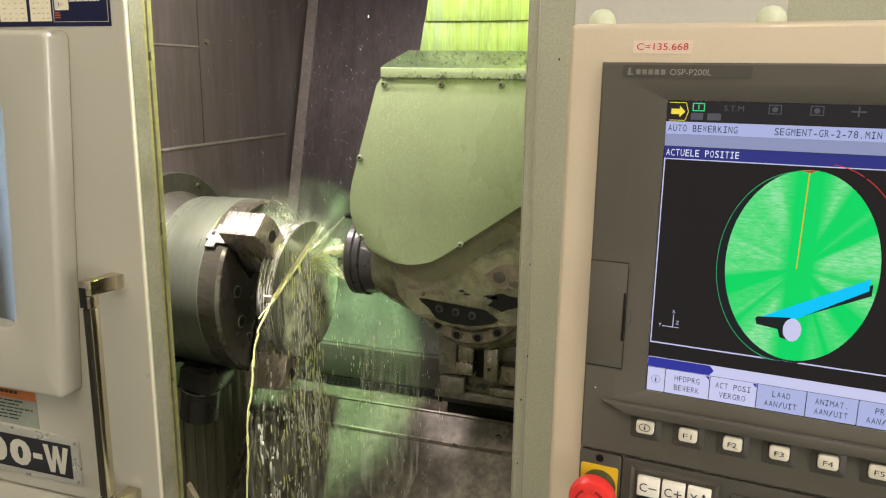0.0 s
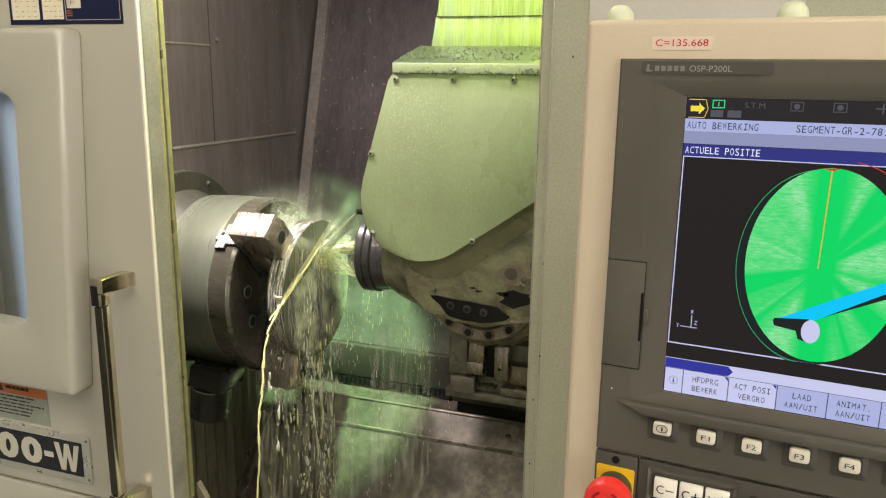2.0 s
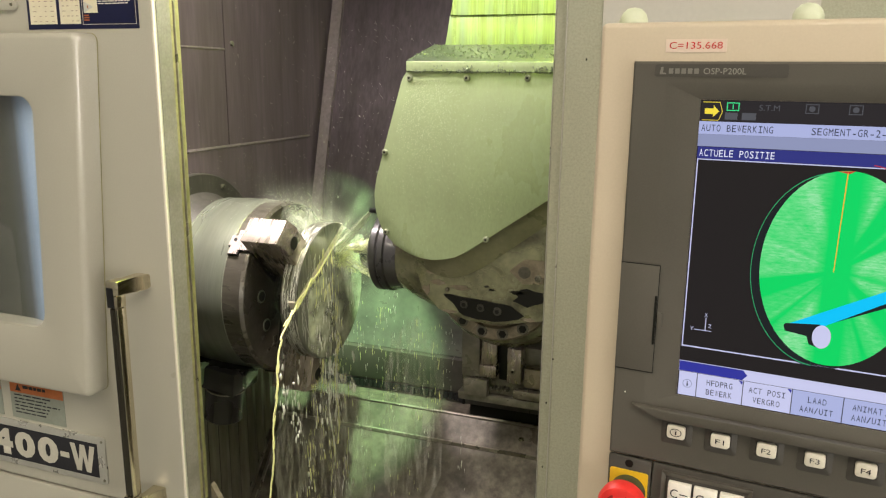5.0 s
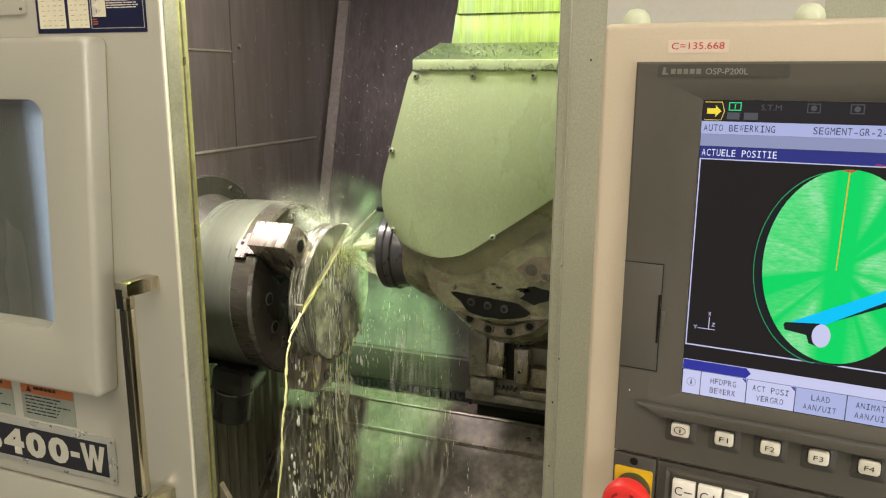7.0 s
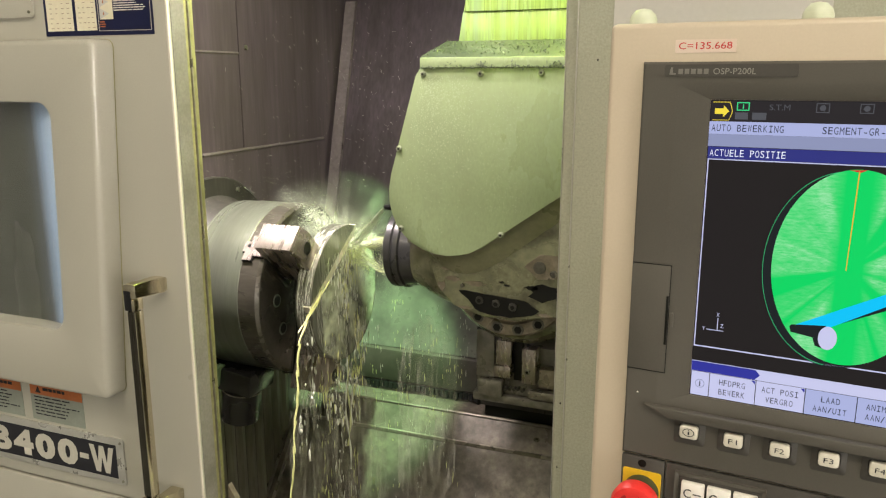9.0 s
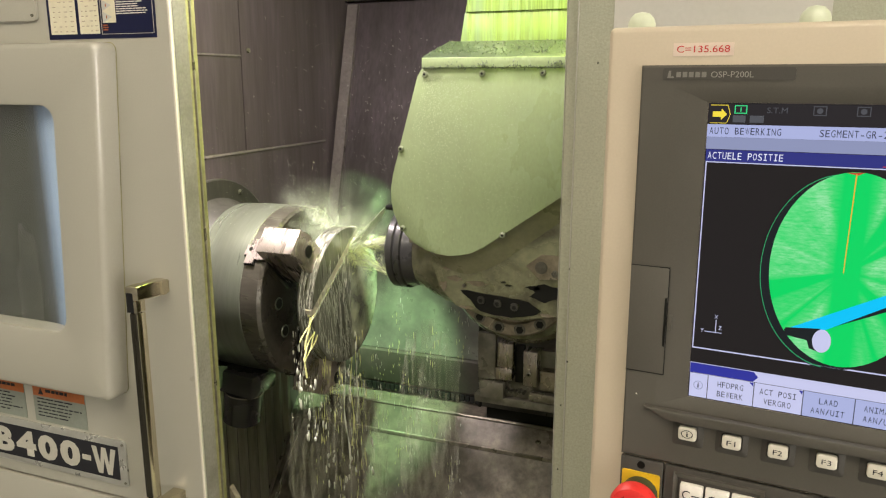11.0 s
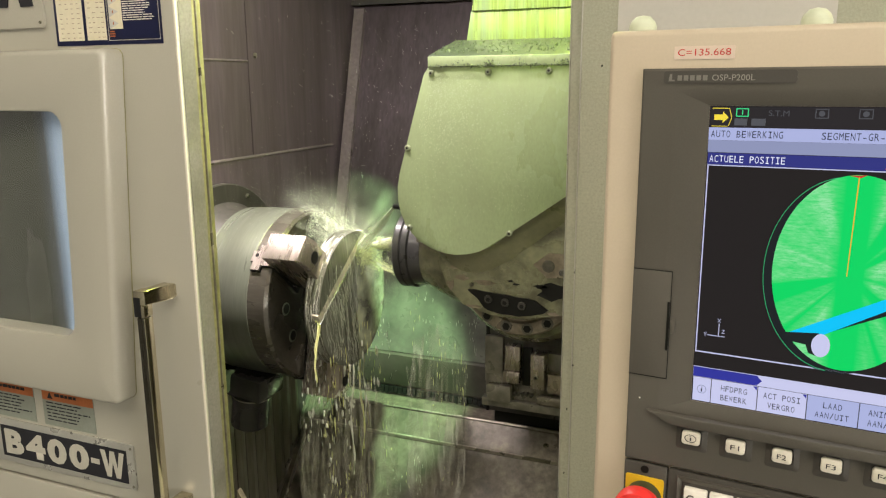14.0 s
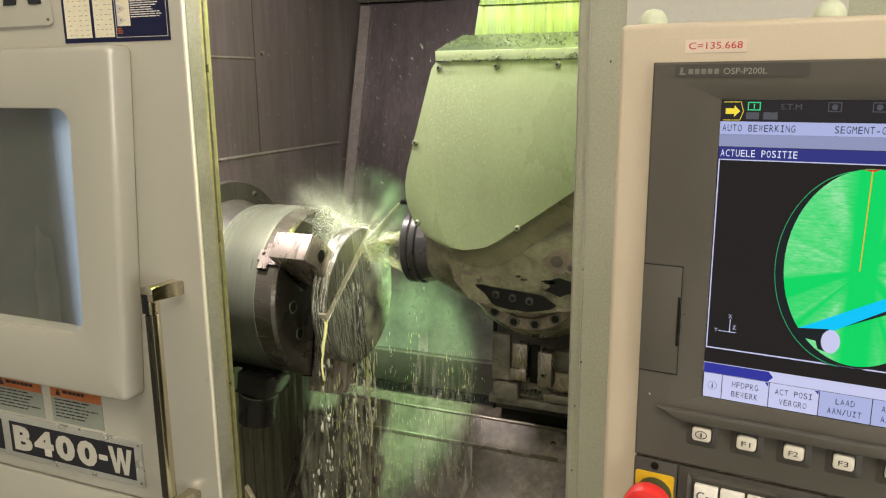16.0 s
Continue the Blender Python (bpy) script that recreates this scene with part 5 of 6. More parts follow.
    bm = B(); box(bm, 0.056, 0.34, -0.0075, -0.0053, -0.40, -0.186, 0.002); part("blank_plate", bm, M_BEZEL2, kf)
    for k, nm in enumerate(("C-", "C+", "Y\u2191")):
        u = -0.0068 + k * 0.0199
        bm = B(); box(bm, u - 0.0090, u + 0.0090, -0.0108, -0.0054, -0.2035, -0.1865, 0.001); key = part("square_key", bm, M_LABEL, kf, "white square push button")
        text("lettering", nm[0], u - 0.0068, -0.1990, u - 0.0008, -0.1915, -0.0112, M_INK, key)
        bm = B()
        if k < 2:
            box(bm, u + 0.0005, u + 0.0068, -0.0112, -0.0109, -0.1957, -0.1949)
        if k == 1:
            box(bm, u + 0.0032, u + 0.0041, -0.0112, -0.0109, -0.1984, -0.1922)
        if k == 2:
            box(bm, u + 0.0034, u + 0.0040, -0.0112, -0.0109, -0.1995, -0.1905)
            prism(bm, [(u + 0.0022, -0.1925), (u + 0.0052, -0.1925), (u + 0.0037, -0.1895)], "y", -0.0112, -0.0109)
        part("sign", bm, M_INK, key)
        bm = B(); box(bm, u - 0.0090, u + 0.0090, -0.0100, -0.0054, -0.2235, -0.2065, 0.001); part("square_key", bm, M_BLACK, kf)
    for u in (-0.0745, 0.0485):
        bm = B(); lathe(bm, [(0.1731, 0.0105), (0.177, 0.0105), (0.181, 0.0090), (0.1845, 0.0055), (0.1855, 0.001)], (u, 0.024, 0), "z", 24); part("dome", bm, M_DOME, p, "white plastic dome on the panel's top")
    # the display
    Y = -0.0004
    s = rect("screen", -0.0164, -0.1144, 0.2918, 0.1174, Y, S_BLACK, p, 0.0003)
    s["label"] = "lit screen with a green disc simulation"
    y1, y2, y3 = Y - 0.0004, Y - 0.0008, Y - 0.0012
    rect("status_bar", -0.0162, 0.1022, 0.2916, 0.1172, y1, S_TOP, s)
    rect("title_bar", -0.0162, 0.0926, 0.2916, 0.1018, y1, S_LILAC, s)
    rect("sub_bar", -0.0162, 0.0836, 0.2916, 0.0925, y1, S_GREYBLUE, s)
    rect("heading_bar", -0.0158, 0.0745, 0.2910, 0.0832, y1, S_NAVY, s)
    screen_text("AUTO BEWERKING", -0.0148, 0.0947, 0.0350, 0.0996, y2, S_INK, s)
    screen_text("SEGMENT-GR-2-78.MIN", 0.0590, 0.0947, 0.1270, 0.0996, y2, S_INK, s)
    screen_text("ACTUELE POSITIE", -0.0148, 0.0764, 0.0378, 0.0814, y2, S_WHITE, s)
    for q in ((-0.0156, -0.0722, -0.0148, 0.0743), (-0.0156, -0.0730, 0.2900, -0.0721), (-0.0156, 0.0736, 0.2900, 0.0743)):
        rect("window_line", *q, y1, S_LILAC2, s)
    rect("message_bar", -0.0160, -0.0935, 0.2912, -0.0850, y1, S_LILAC2, s)
    poly("mode_field", [(-0.0158, -0.0932), (0.0310, -0.0932), (0.0345, -0.0892), (0.0310, -0.0853), (-0.0158, -0.0853)], y2, S_BLUE, s)
    ks = [-0.0158, -0.0018] + [0.0322 + 0.0345 * k for k in range(8)]
    names = ["", "HFDPRG\nBEWERK", "ACT POSI\nVERGRO", "LAAD\nAAN/UIT", "ANIMAT.\nAAN/UIT", "PROG\nAAN/UIT"]
    for k in range(9):
        rect("soft_key", ks[k] + 0.0003, -0.1136, ks[k + 1] - 0.0003, -0.0940, y1, S_LILAC2 if k < 3 else S_LILAC, s)
        if 0 < k < len(names):
            for r, wd in enumerate(names[k].split("\n")):
                w = 0.0033 * len(wd)
                c = (ks[k] + ks[k + 1]) / 2
                screen_text(wd, c - w / 2, -0.1022 - 0.0078 * r, c + w / 2, -0.0976 - 0.0078 * r, y2, S_INK, s)
        if k in (1, 2):
            poly("corner_mark", [(ks[k + 1] - 0.0034, -0.0942), (ks[k + 1] - 0.0006, -0.0942), (ks[k + 1] - 0.0006, -0.0972)], y2, S_BLUE, s)
    bm = B(); frame_body(bm, arc(-0.0088, -0.1035, 0.0036, 0, 345, 16), arc(-0.0088, -0.1035, 0.0031, 0, 345, 16), y2, y2, y2 + 0.0002); part("info_mark", bm, S_GREYBLUE, s)
    text("lettering", "i", -0.0094, -0.1056, -0.0082, -0.1014, y2, S_INK, s)
    # the simulated disc
    cu, cv, ru, rv = 0.0862, 0.0, 0.0512, 0.0712
    def ell(du, dv, k, a0=0, a1=360, n=72):
        return [(cu + du + ru * k * math.cos(radians(a0 + (a1 - a0) * j / n)), cv + dv + rv * k * math.sin(radians(a0 + (a1 - a0) * j / n))) for j in range(n)]
    poly("disc_rim", ell(-0.0055, -0.0035, 1.0)[::-1], y1, S_DARKRIM, s)
    bm = B(); frame_body(bm, ell(-0.0058, -0.0020, 1.006, 95, 268), ell(-0.0058, -0.0020, 0.998, 95, 268), y1 - 0.0001, y1 - 0.0001, y1); 
    bm.faces.ensure_lookup_table()
    bmesh.ops.delete(bm, geom=[f for f in bm.faces if f.calc_area() > 2e-5], context="FACES")
    part("rim_line", bm, S_RIMGREEN, s)
    bm = B(); prism(bm, [(u - cu, v - cv) for u, v in ell(0, 0, 1.0)][::-1], "y", 0, 0.0002)
    g = part("green_face", bm, S_GREEN, s); g.location = (cu, y2, cv)
    for a0, a1 in ((6, 62), (64, 84)):
        pts = [(cu + 0.008 + 0.058 * math.cos(radians(a)), cv + 0.0765 * math.sin(radians(a))) for a in np.linspace(a0, a1, 24)]
        pts += [(cu + 0.008 + 0.0574 * math.cos(radians(a)), cv + 0.0759 * math.sin(radians(a))) for a in np.linspace(a1, a0, 24)]
        poly("red_curve", pts, y1 - 0.0001, S_RED, s, 0.0002)
    poly("axis_line", [(0.0848, 0.070), (0.0856, 0.070), (0.0842, -0.001), (0.0836, -0.001)], y3, S_ORANGE, s)
    poly("red_mark", [(0.079, 0.0705), (0.090, 0.0712), (0.086, 0.0690)], y3, S_RED, s)
    # simulated tool, which travels over the picture
    tool = new("tool_picture"); tool.parent = s
    y4, y5 = Y - 0.0016, Y - 0.0020
    poly("shadow_bar", [(0.0865, -0.0385), (0.1340, -0.0150), (0.1340, -0.0068), (0.0700, -0.0390)], y4 + 0.0002, S_DARKRIM, tool, 0.0002)
    poly("cyan_bar", [(0.0640, -0.0400), (0.0850, -0.0400), (0.1320, -0.0115), (0.1320, -0.0028)], y4, S_CYAN, tool, 0.0002)
    poly("tool_body", [(0.0600, -0.0420), (0.0612, -0.0402), (0.0840, -0.0380), (0.0850, -0.0560), (0.0780, -0.0540), (0.0760, -0.0480), (0.0612, -0.0460)][::-1], y4 - 0.0002, S_DARKRIM, tool, 0.0002)
    bm = B(); prism(bm, [(0.0858 + 0.0062 * math.cos(a), -0.0472 + 0.0088 * math.sin(a)) for a in np.linspace(0, 2 * math.pi, 32, False)][::-1], "y", y5, y5 + 0.0002); part("tool_end", bm, S_LILAC2, tool)
    # axis cross, icons
    bm = B(); box(bm, 0.0006, 0.0012, y2, y2 + 0.0002, -0.0580, -0.0480); box(bm, -0.0072, 0.0055, y2, y2 + 0.0002, -0.0583, -0.0578); part("axis_cross", bm, S_LILAC2, s)
    for ch, u, v in (("X", -0.0004, -0.0470), ("Z", 0.0030, -0.0555), ("Y", -0.0102, -0.0590)):
        text("lettering", ch, u, v, u + 0.0024, v + 0.0030, y2, S_LILAC2, s)
    bm = B(); prism(bm, [(-0.0130, 0.1072), (-0.0070, 0.1072), (-0.0070, 0.1050), (-0.0030, 0.1092), (-0.0070, 0.1134), (-0.0070, 0.1112), (-0.0130, 0.1112)], "y", y2, y2 + 0.0002); part("arrow", bm, S_YELLOW, s)
    bm = B(); box(bm, -0.0145, -0.0030, y2, y2 + 0.0002, 0.1155, 0.1160); box(bm, -0.0145, -0.0030, y2, y2 + 0.0002, 0.1026, 0.1030)
    prism(bm, [(-0.0030, 0.1030), (-0.0010, 0.1092), (-0.0030, 0.1160), (-0.0026, 0.1160), (-0.0005, 0.1092), (-0.0026, 0.1030)], "y", y2, y2 + 0.0002); part("arrow_frame", bm, S_YELLOW, s)
    def icon(u0, v0, u1, v1, m, w=0.0006):
        bm = B()
        for q in ((u0, u1, v0, v0 + w), (u0, u1, v1 - w, v1), (u0, u0 + w, v0 + w, v1 - w), (u1 - w, u1, v0 + w, v1 - w)):
            box(bm, q[0], q[1], y2, y2 + 0.0002, q[2], q[3])
        return bm
    bm = icon(0.0020, 0.1098, 0.0106, 0.1158, S_GREENICON, 0.0007); box(bm, 0.0060, 0.0067, y2, y2 + 0.0002, 0.1112, 0.1144); part("run_icon", bm, S_GREENICON, s)
    rect("icon_tile", 0.0012, 0.1035, 0.0098, 0.1085, y2, S_DIM, s)
    rect("icon_tile", 0.0128, 0.1035, 0.0222, 0.1085, y2, S_DIM, s)
    text("lettering", "S.T.M", 0.0240, 0.1105, 0.0375, 0.1145, y2, S_DIM, s)
    for u in (0.0540, 0.0810):
        bm = icon(u, 0.1092, u + 0.0085, 0.1158, S_DIM); lathe(bm, [(y2, 0.0020), (y2 + 0.0002, 0.0020)], (u + 0.0042, 0, 0.1125), "y", 14); part("status_icon", bm, S_DIM, s)
    bm = B(); box(bm, 0.1064, 0.1156, y2, y2 + 0.0002, 0.1120, 0.1130); box(bm, 0.1105, 0.1115, y2, y2 + 0.0002, 0.1090, 0.1160); part("status_icon", bm, S_DIM, s)
    return p, tool


def front_bits():
    bm = B(); box(bm, 0.548, 0.792, -0.0262, -0.0246, 1.64, 1.98)
    tagged(part("white_sheet", bm, M_WHITE), "plain white sheet on the machine front behind the panel", "sheet")
    for x, z in ((0.5045, 1.25), (0.496, 1.18), (0.4945, 1.08), (0.53, 1.655)):
        bm = B(); bmesh.ops.create_icosphere(bm, subdivisions=1, radius=0.0012, matrix=Matrix.Translation((x, -0.0245 if x > 0.503 else -0.0163, z)) @ Matrix.Diagonal((1, 0.15, 1.6, 1)))
        tagged(part("paint_chip", bm, M_HOLE), "small dark paint chip on the machine front", "chip", "paint chips")


# ---- coolant ----
ROT = [(0, 0.0), (2, 1.6), (4, 3.2), (7, 5.5), (9, 6.4), (12, 7.6), (14, 8.6), (16, 9.5)]
HEADROWS = [(0, 0, 0), (2, 0.0008, 0.005), (4, 0.0015, 0.0105), (7, 0.003, 0.0185), (9, 0.0045, 0.0235), (12, 0.0058, 0.0310), (14, 0.007, 0.0372), (16, 0.008, 0.041)]


def at_time(rows, t, k=1):
    return float(np.interp(t, [r[0] for r in rows], [r[k] for r in rows]))


def slot_low(t):
    """The low end of the slot on the disc's rim."""
    a = radians(180 - math.degrees(math.asin(0.083 / 0.153)) + 27 + at_time(ROT, t))
    return AX[0] + 0.153 * math.cos(a), AX[1] + 0.153 * math.sin(a)


def blob_chain(bm, pts, radii, seg=8):
    rings = []
    for (x, y, z), r in zip(pts, radii):
        rings.append([bm.verts.new((x + r * math.cos(2 * math.pi * k / seg), y + r * math.sin(2 * math.pi * k / seg), z)) for k in range(seg)])
    for a, b in zip(rings, rings[1:]):
        for k in range(seg):
            bm.faces.new((a[k], a[(k + 1) % seg], b[(k + 1) % seg], b[k]))
    bm.faces.new(rings[0]); bm.faces.new(rings[-1])
    return bm


def lump(bm, c, sx, sy, sz, rnd, sub=2):
    m = Matrix.Translation(c) @ Matrix.Diagonal((sx, sy, sz, 1))
    got = bmesh.ops.create_icosphere(bm, subdivisions=sub, radius=1, matrix=m)
    for v in got["verts"]:
        d = noise.noise(v.co * 180) * 0.35
        v.co += (v.co - Vector(c)) * d


STREAM = []      # (object, fall place, phase)
DROPS = []
MIST = []
FILMS = []


def coolant():
    rnd = random.Random(21)
    # main stream from the low end of the slot, in falling lengths
    st = thing("coolant_stream", "yellowish coolant stream falling from the workpiece", "coolant")
    for k in range(15):
        bm = B()
        n = 8
        L = 0.068
        pts, rad = [], []
        for i in range(n):
            s = i / (n - 1)
            pts.append((0.002 * math.sin(k * 2.3 + s * 5), 0.0015 * math.cos(k * 1.7 + s * 4), -s * L))
            rad.append(max(0.0012, (0.0027 - 0.00012 * min(k, 10)) * (0.92 + 0.16 * math.sin(s * 6 + k * 1.9)) * (1.0 if 0 < i < n - 1 else 0.6)))
        blob_chain(bm, pts, rad)
        ob = part("stream_length", bm, M_COOL, st)
        STREAM.append((ob, k))
        if k > 10:
            continue
        bm = B()
        for i in range(11 + k):
            s = rnd.uniform(0, 1)
            sp_ = 0.0026 + 0.0006 * k
            lump(bm, (rnd.gauss(0, sp_), rnd.gauss(0, sp_), -s * L), rnd.uniform(0.0012, 0.0040), rnd.uniform(0.0012, 0.0042), rnd.uniform(0.003, 0.014), rnd, 2)
        ob = part("stream_lumps", bm, M_COOL, st)
        ob["kind"] = "stuff"
        STREAM.append((ob, 200 + k))
    # film of coolant lying in the slot
    fl = thing("coolant_film", "film of coolant running down the slot", "coolant", "", (0, *AX))
    bm = B()
    n = Matrix.Rotation(radians(27.0), 4, "X")
    pts = [(-0.126 + 0.009 * i, 0.0752 + 0.0006 * math.sin(i * 1.3)) for i in range(21)]
    for (u, v), (u2, v2) in zip(pts, pts[1:]):
        r = 0.0035 + 0.0022 * abs(math.sin(u * 60))
        m = Matrix.Translation((-0.1015, (u + u2) / 2, v - 0.001)) @ Matrix.Diagonal((0.0034, 0.0085, r * 0.75, 1))
        bmesh.ops.create_icosphere(bm, subdivisions=2, radius=1, matrix=m)
    for v in bm.verts:
        v.co = n @ v.co
    part("film", bm, M_COOL, fl)
    # falling drops and threads below the disc
    for k in range(96):
        near = k < 60
        x = rnd.gauss(-0.125, 0.03) if near else rnd.uniform(-0.13, 0.20)
        y = rnd.gauss(0.42, 0.06) if near else rnd.uniform(0.42, 0.66)
        z0 = 1.02 if near else rnd.uniform(1.0, 1.12)
        bm = B()
        for j in range(rnd.randint(7, 12)):
            s = rnd.uniform(0.0004, 0.0011) * (1.15 if near else 0.75)
            if near and k % 2 == 0 and j < 5:
                s = rnd.uniform(0.0014, 0.0030)
                lump(bm, (rnd.gauss(0, 0.005), rnd.gauss(0, 0.005), rnd.uniform(-0.075, 0.075)), s, s, s * rnd.uniform(1.5, 5.0), rnd, 2)
                continue
            lump(bm, (rnd.gauss(0, 0.008), rnd.gauss(0, 0.008), rnd.uniform(-0.075, 0.075)), s, s, s * rnd.uniform(4.0, 16.0), rnd, 1)
        ob = part("falling_drops", bm, M_COOL if k % 2 else M_COOLPALE)
        tagged(ob, "falling drops of coolant below the workpiece", "coolant drops", "falling drops", "stuff")
        DROPS.append((ob, x, y, z0, rnd.uniform(0, 1), rnd.uniform(0.42, 0.55), 0.62, 16.0))
    # coolant that runs down over the disc's face, thick at first
    for k in range(34):
        bm = B()
        for j in range(16):
            s = rnd.uniform(0.0005, 0.0014)
            lump(bm, (rnd.uniform(0, 0.004), rnd.gauss(0, 0.012), rnd.uniform(-0.05, 0.05)), s * 0.7, s, s * rnd.uniform(4.0, 14.0), rnd, 1)
        ob = part("running_coolant", bm, M_COOL if k % 3 == 0 else M_COOLPALE)
        tagged(ob, "coolant running down over the face of the disc", "coolant", "running coolant", "stuff")
        DROPS.append((ob, -0.092, rnd.gauss(0.445, 0.035), 1.22, rnd.uniform(0, 1), rnd.uniform(0.55, 0.75), 0.80, 9.3 if k < 30 else 16.0))
    # thin curtains of falling spray below the disc
    for k, (xa, xb, ya, yb, za, zb) in enumerate(((-0.20, -0.02, 0.34, 0.46, 1.00, 0.42), (-0.26, -0.06, 0.44, 0.58, 0.95, 0.42), (0.00, 0.13, 0.50, 0.56, 1.10, 0.55))):
        bm = B()
        rows_ = []
        for i in range(15):
            u = i / 14
            edge = math.sin(math.pi * u)
            wide = 0.5 + (u - 0.5)
            top = za - 0.10 * (1 - edge) * (1 + 0.5 * math.sin(i * 2.1))
            low = zb + 0.16 * (1 - edge)
            rows_.append([bm.verts.new((xa + (xb - xa) * wide + 0.004 * math.sin(i * 1.7 + j_ * 0.8), ya + (yb - ya) * u + 0.006 * math.sin(j_ * 0.9 + i), top + (low - top) * j_ / 12)) for j_ in range(13)])
        for ra, rb in zip(rows_, rows_[1:]):
            for j_ in range(12):
                bm.faces.new((ra[j_], ra[j_ + 1], rb[j_ + 1], rb[j_]))
        ob = part("falling_spray", bm, M_CURTAIN)
        tagged(ob, "thin streaky curtain of falling coolant spray", "spray", "falling spray", "stuff")
        MIST.append((ob, 0.004, 0.09 + 0.02 * k, 15 + k))
    # films of coolant on the face: one stays, the other drains off halfway
    for nm, y0, y1, a in (("face_film", 0.012, 0.145, 0), ("draining_film", -0.110, -0.012, 1)):
        bm = B()
        rows_ = []
        for i in range(13):
            y = y0 + (y1 - y0) * i / 12
            h = math.sqrt(0.1495 ** 2 - y * y)
            top = min(h, 0.105 if not a else 0.075 + 0.5 * y)
            rows_.append([bm.verts.new((0.0, y + 0.003 * math.sin(3 * j_ + i), top + (-h - top) * j_ / 10)) for j_ in range(11)])
        for ra, rb in zip(rows_, rows_[1:]):
            for j_ in range(10):
                bm.faces.new((ra[j_], ra[j_ + 1], rb[j_ + 1], rb[j_]))
        ob = part(nm, bm, M_FILM)
        ob.location = (-0.0968 + 0.0012 * a, *AX)
        tagged(ob, "thin milky film of coolant on the disc's face", "coolant", "coolant films", "stuff")
        FILMS.append((ob, a))
    # threads of coolant that hang from the disc's low rim
    for k in range(3):
        bm = B()
        pts, rad = [], []
        for i in range(26):
            s = i / 25
            pts.append((0.003 * math.sin(s * 9 + k), 0.003 * math.cos(s * 7 + k * 2), -s * (0.30 - 0.06 * k)))
            rad.append(0.0006 + 0.0024 * abs(math.sin(s * 13 + k * 1.1)) * (0.5 + 0.5 * s))
        blob_chain(bm, pts, rad)
        ob = part("coolant_thread", bm, M_COOL if k % 2 else M_COOLPALE)
        tagged(ob, "thin wavering thread of coolant below the disc", "coolant", "coolant threads")
        STREAM.append((ob, 100 + k))
    # jets from the nozzle and the tool to the cut, and the splash on the disc
    j = thing("coolant_jet", "pale coolant jets from the nozzles to the cut", "coolant", "", (0, 0, 0))
    def streaks(items, mt):
        """Mesh of many thin spindles, each given by its two ends and its half width."""
        verts, faces = [], []
        for a, b, s in items:
            a, b = Vector(a), Vector(b)
            q = (b - a).to_track_quat("X", "Z").to_matrix()
            mid = a.lerp(b, 0.5)
            n0 = len(verts)
            verts += [tuple(a), tuple(b)] + [tuple(mid + q @ Vector((0, s * c, s * d))) for c, d in ((1, 0), (-0.5, 0.87), (-0.5, -0.87))]
            faces += [[n0 + i for i in f] for f in ((0, 3, 2), (0, 4, 3), (0, 2, 4), (1, 2, 3), (1, 3, 4), (1, 4, 2))]
        me = bpy.data.meshes.new("streaks")
        me.from_pydata(verts, [], faces)
        me.materials.append(mt)
        return me
    def bundle(a, b, r0, r1, count, mt):
        """Jet as a bundle of broken threads that spreads from a to b."""
        a, b = Vector(a), Vector(b)
        items = []
        for k in range(count):
            o0 = Vector([rnd.gauss(0, 1) for _ in range(3)])
            o1 = o0 * r1 + Vector([rnd.gauss(0, r1 * 0.3) for _ in range(3)])
            s0 = rnd.uniform(0, 0.85)
            s1 = min(1.05, s0 + rnd.uniform(0.06, 0.30))
            items.append((a.lerp(b, s0) + o0 * r0 + (o1 - o0 * r0) * s0, a.lerp(b, s1) + o0 * r0 + (o1 - o0 * r0) * s1, rnd.uniform(0.00018, 0.00042)))
        ob = new("jet", streaks(items, mt))
        ob.parent = j
    bundle((0.060, 0.333, 1.400), (-0.090, 0.470, 1.276), 0.0016, 0.0085, 300, M_MIST)
    bundle((0.024, 0.425, 1.316), (-0.090, 0.478, 1.266), 0.0060, 0.0100, 340, M_FOAM)
    bundle((0.024, 0.440, 1.232), (-0.090, 0.482, 1.258), 0.0030, 0.0100, 220, M_FOAM)
    def cone(a, b, r0, r1):
        """Open half shell of fine spray round a jet, from the nozzle a to the cut b."""
        a, b = Vector(a), Vector(b)
        q = (b - a).to_track_quat("X", "Z").to_matrix()
        n, bm = 14, B()
        rows = []
        for i in range(n + 1):
            s = i / n
            r = r0 + (r1 - r0) * s
            rows.append([bm.verts.new(q @ Vector(((b - a).length * s, r * math.cos(t), r * math.sin(t)))) for t in np.linspace(0, math.pi, 9)])
        for ra, rb in zip(rows, rows[1:]):
            for i in range(8):
                bm.faces.new((ra[i], ra[i + 1], rb[i + 1], rb[i]))
        ob = part("jet_spray", bm, M_JET, j)
        ob.location = a
    cone((0.060, 0.333, 1.400), (-0.100, 0.478, 1.268), 0.003, 0.016)
    cone((0.020, 0.425, 1.314), (-0.095, 0.478, 1.268), 0.008, 0.016)
    cone((0.024, 0.440, 1.225), (-0.090, 0.482, 1.262), 0.003, 0.014)
    # froth where the jets strike
    items = []
    for k in range(2200):
        d = Vector((rnd.gauss(0.25, 0.8), rnd.gauss(-0.1, 1), rnd.gauss(0.05, 1))).normalized()
        r = abs(rnd.gauss(0, 0.021))
        p = Vector((-0.086, 0.474, 1.262)) + d * r
        if p.x < -0.0965:
            p.x = -0.0965
        items.append((p, p + d * rnd.uniform(0.001, 0.006), rnd.uniform(0.00018, 0.00050)))
    fr = new("froth", streaks(items, M_FOAM))
    fr.parent = j
    fr["kind"] = "stuff"
    bm = B()
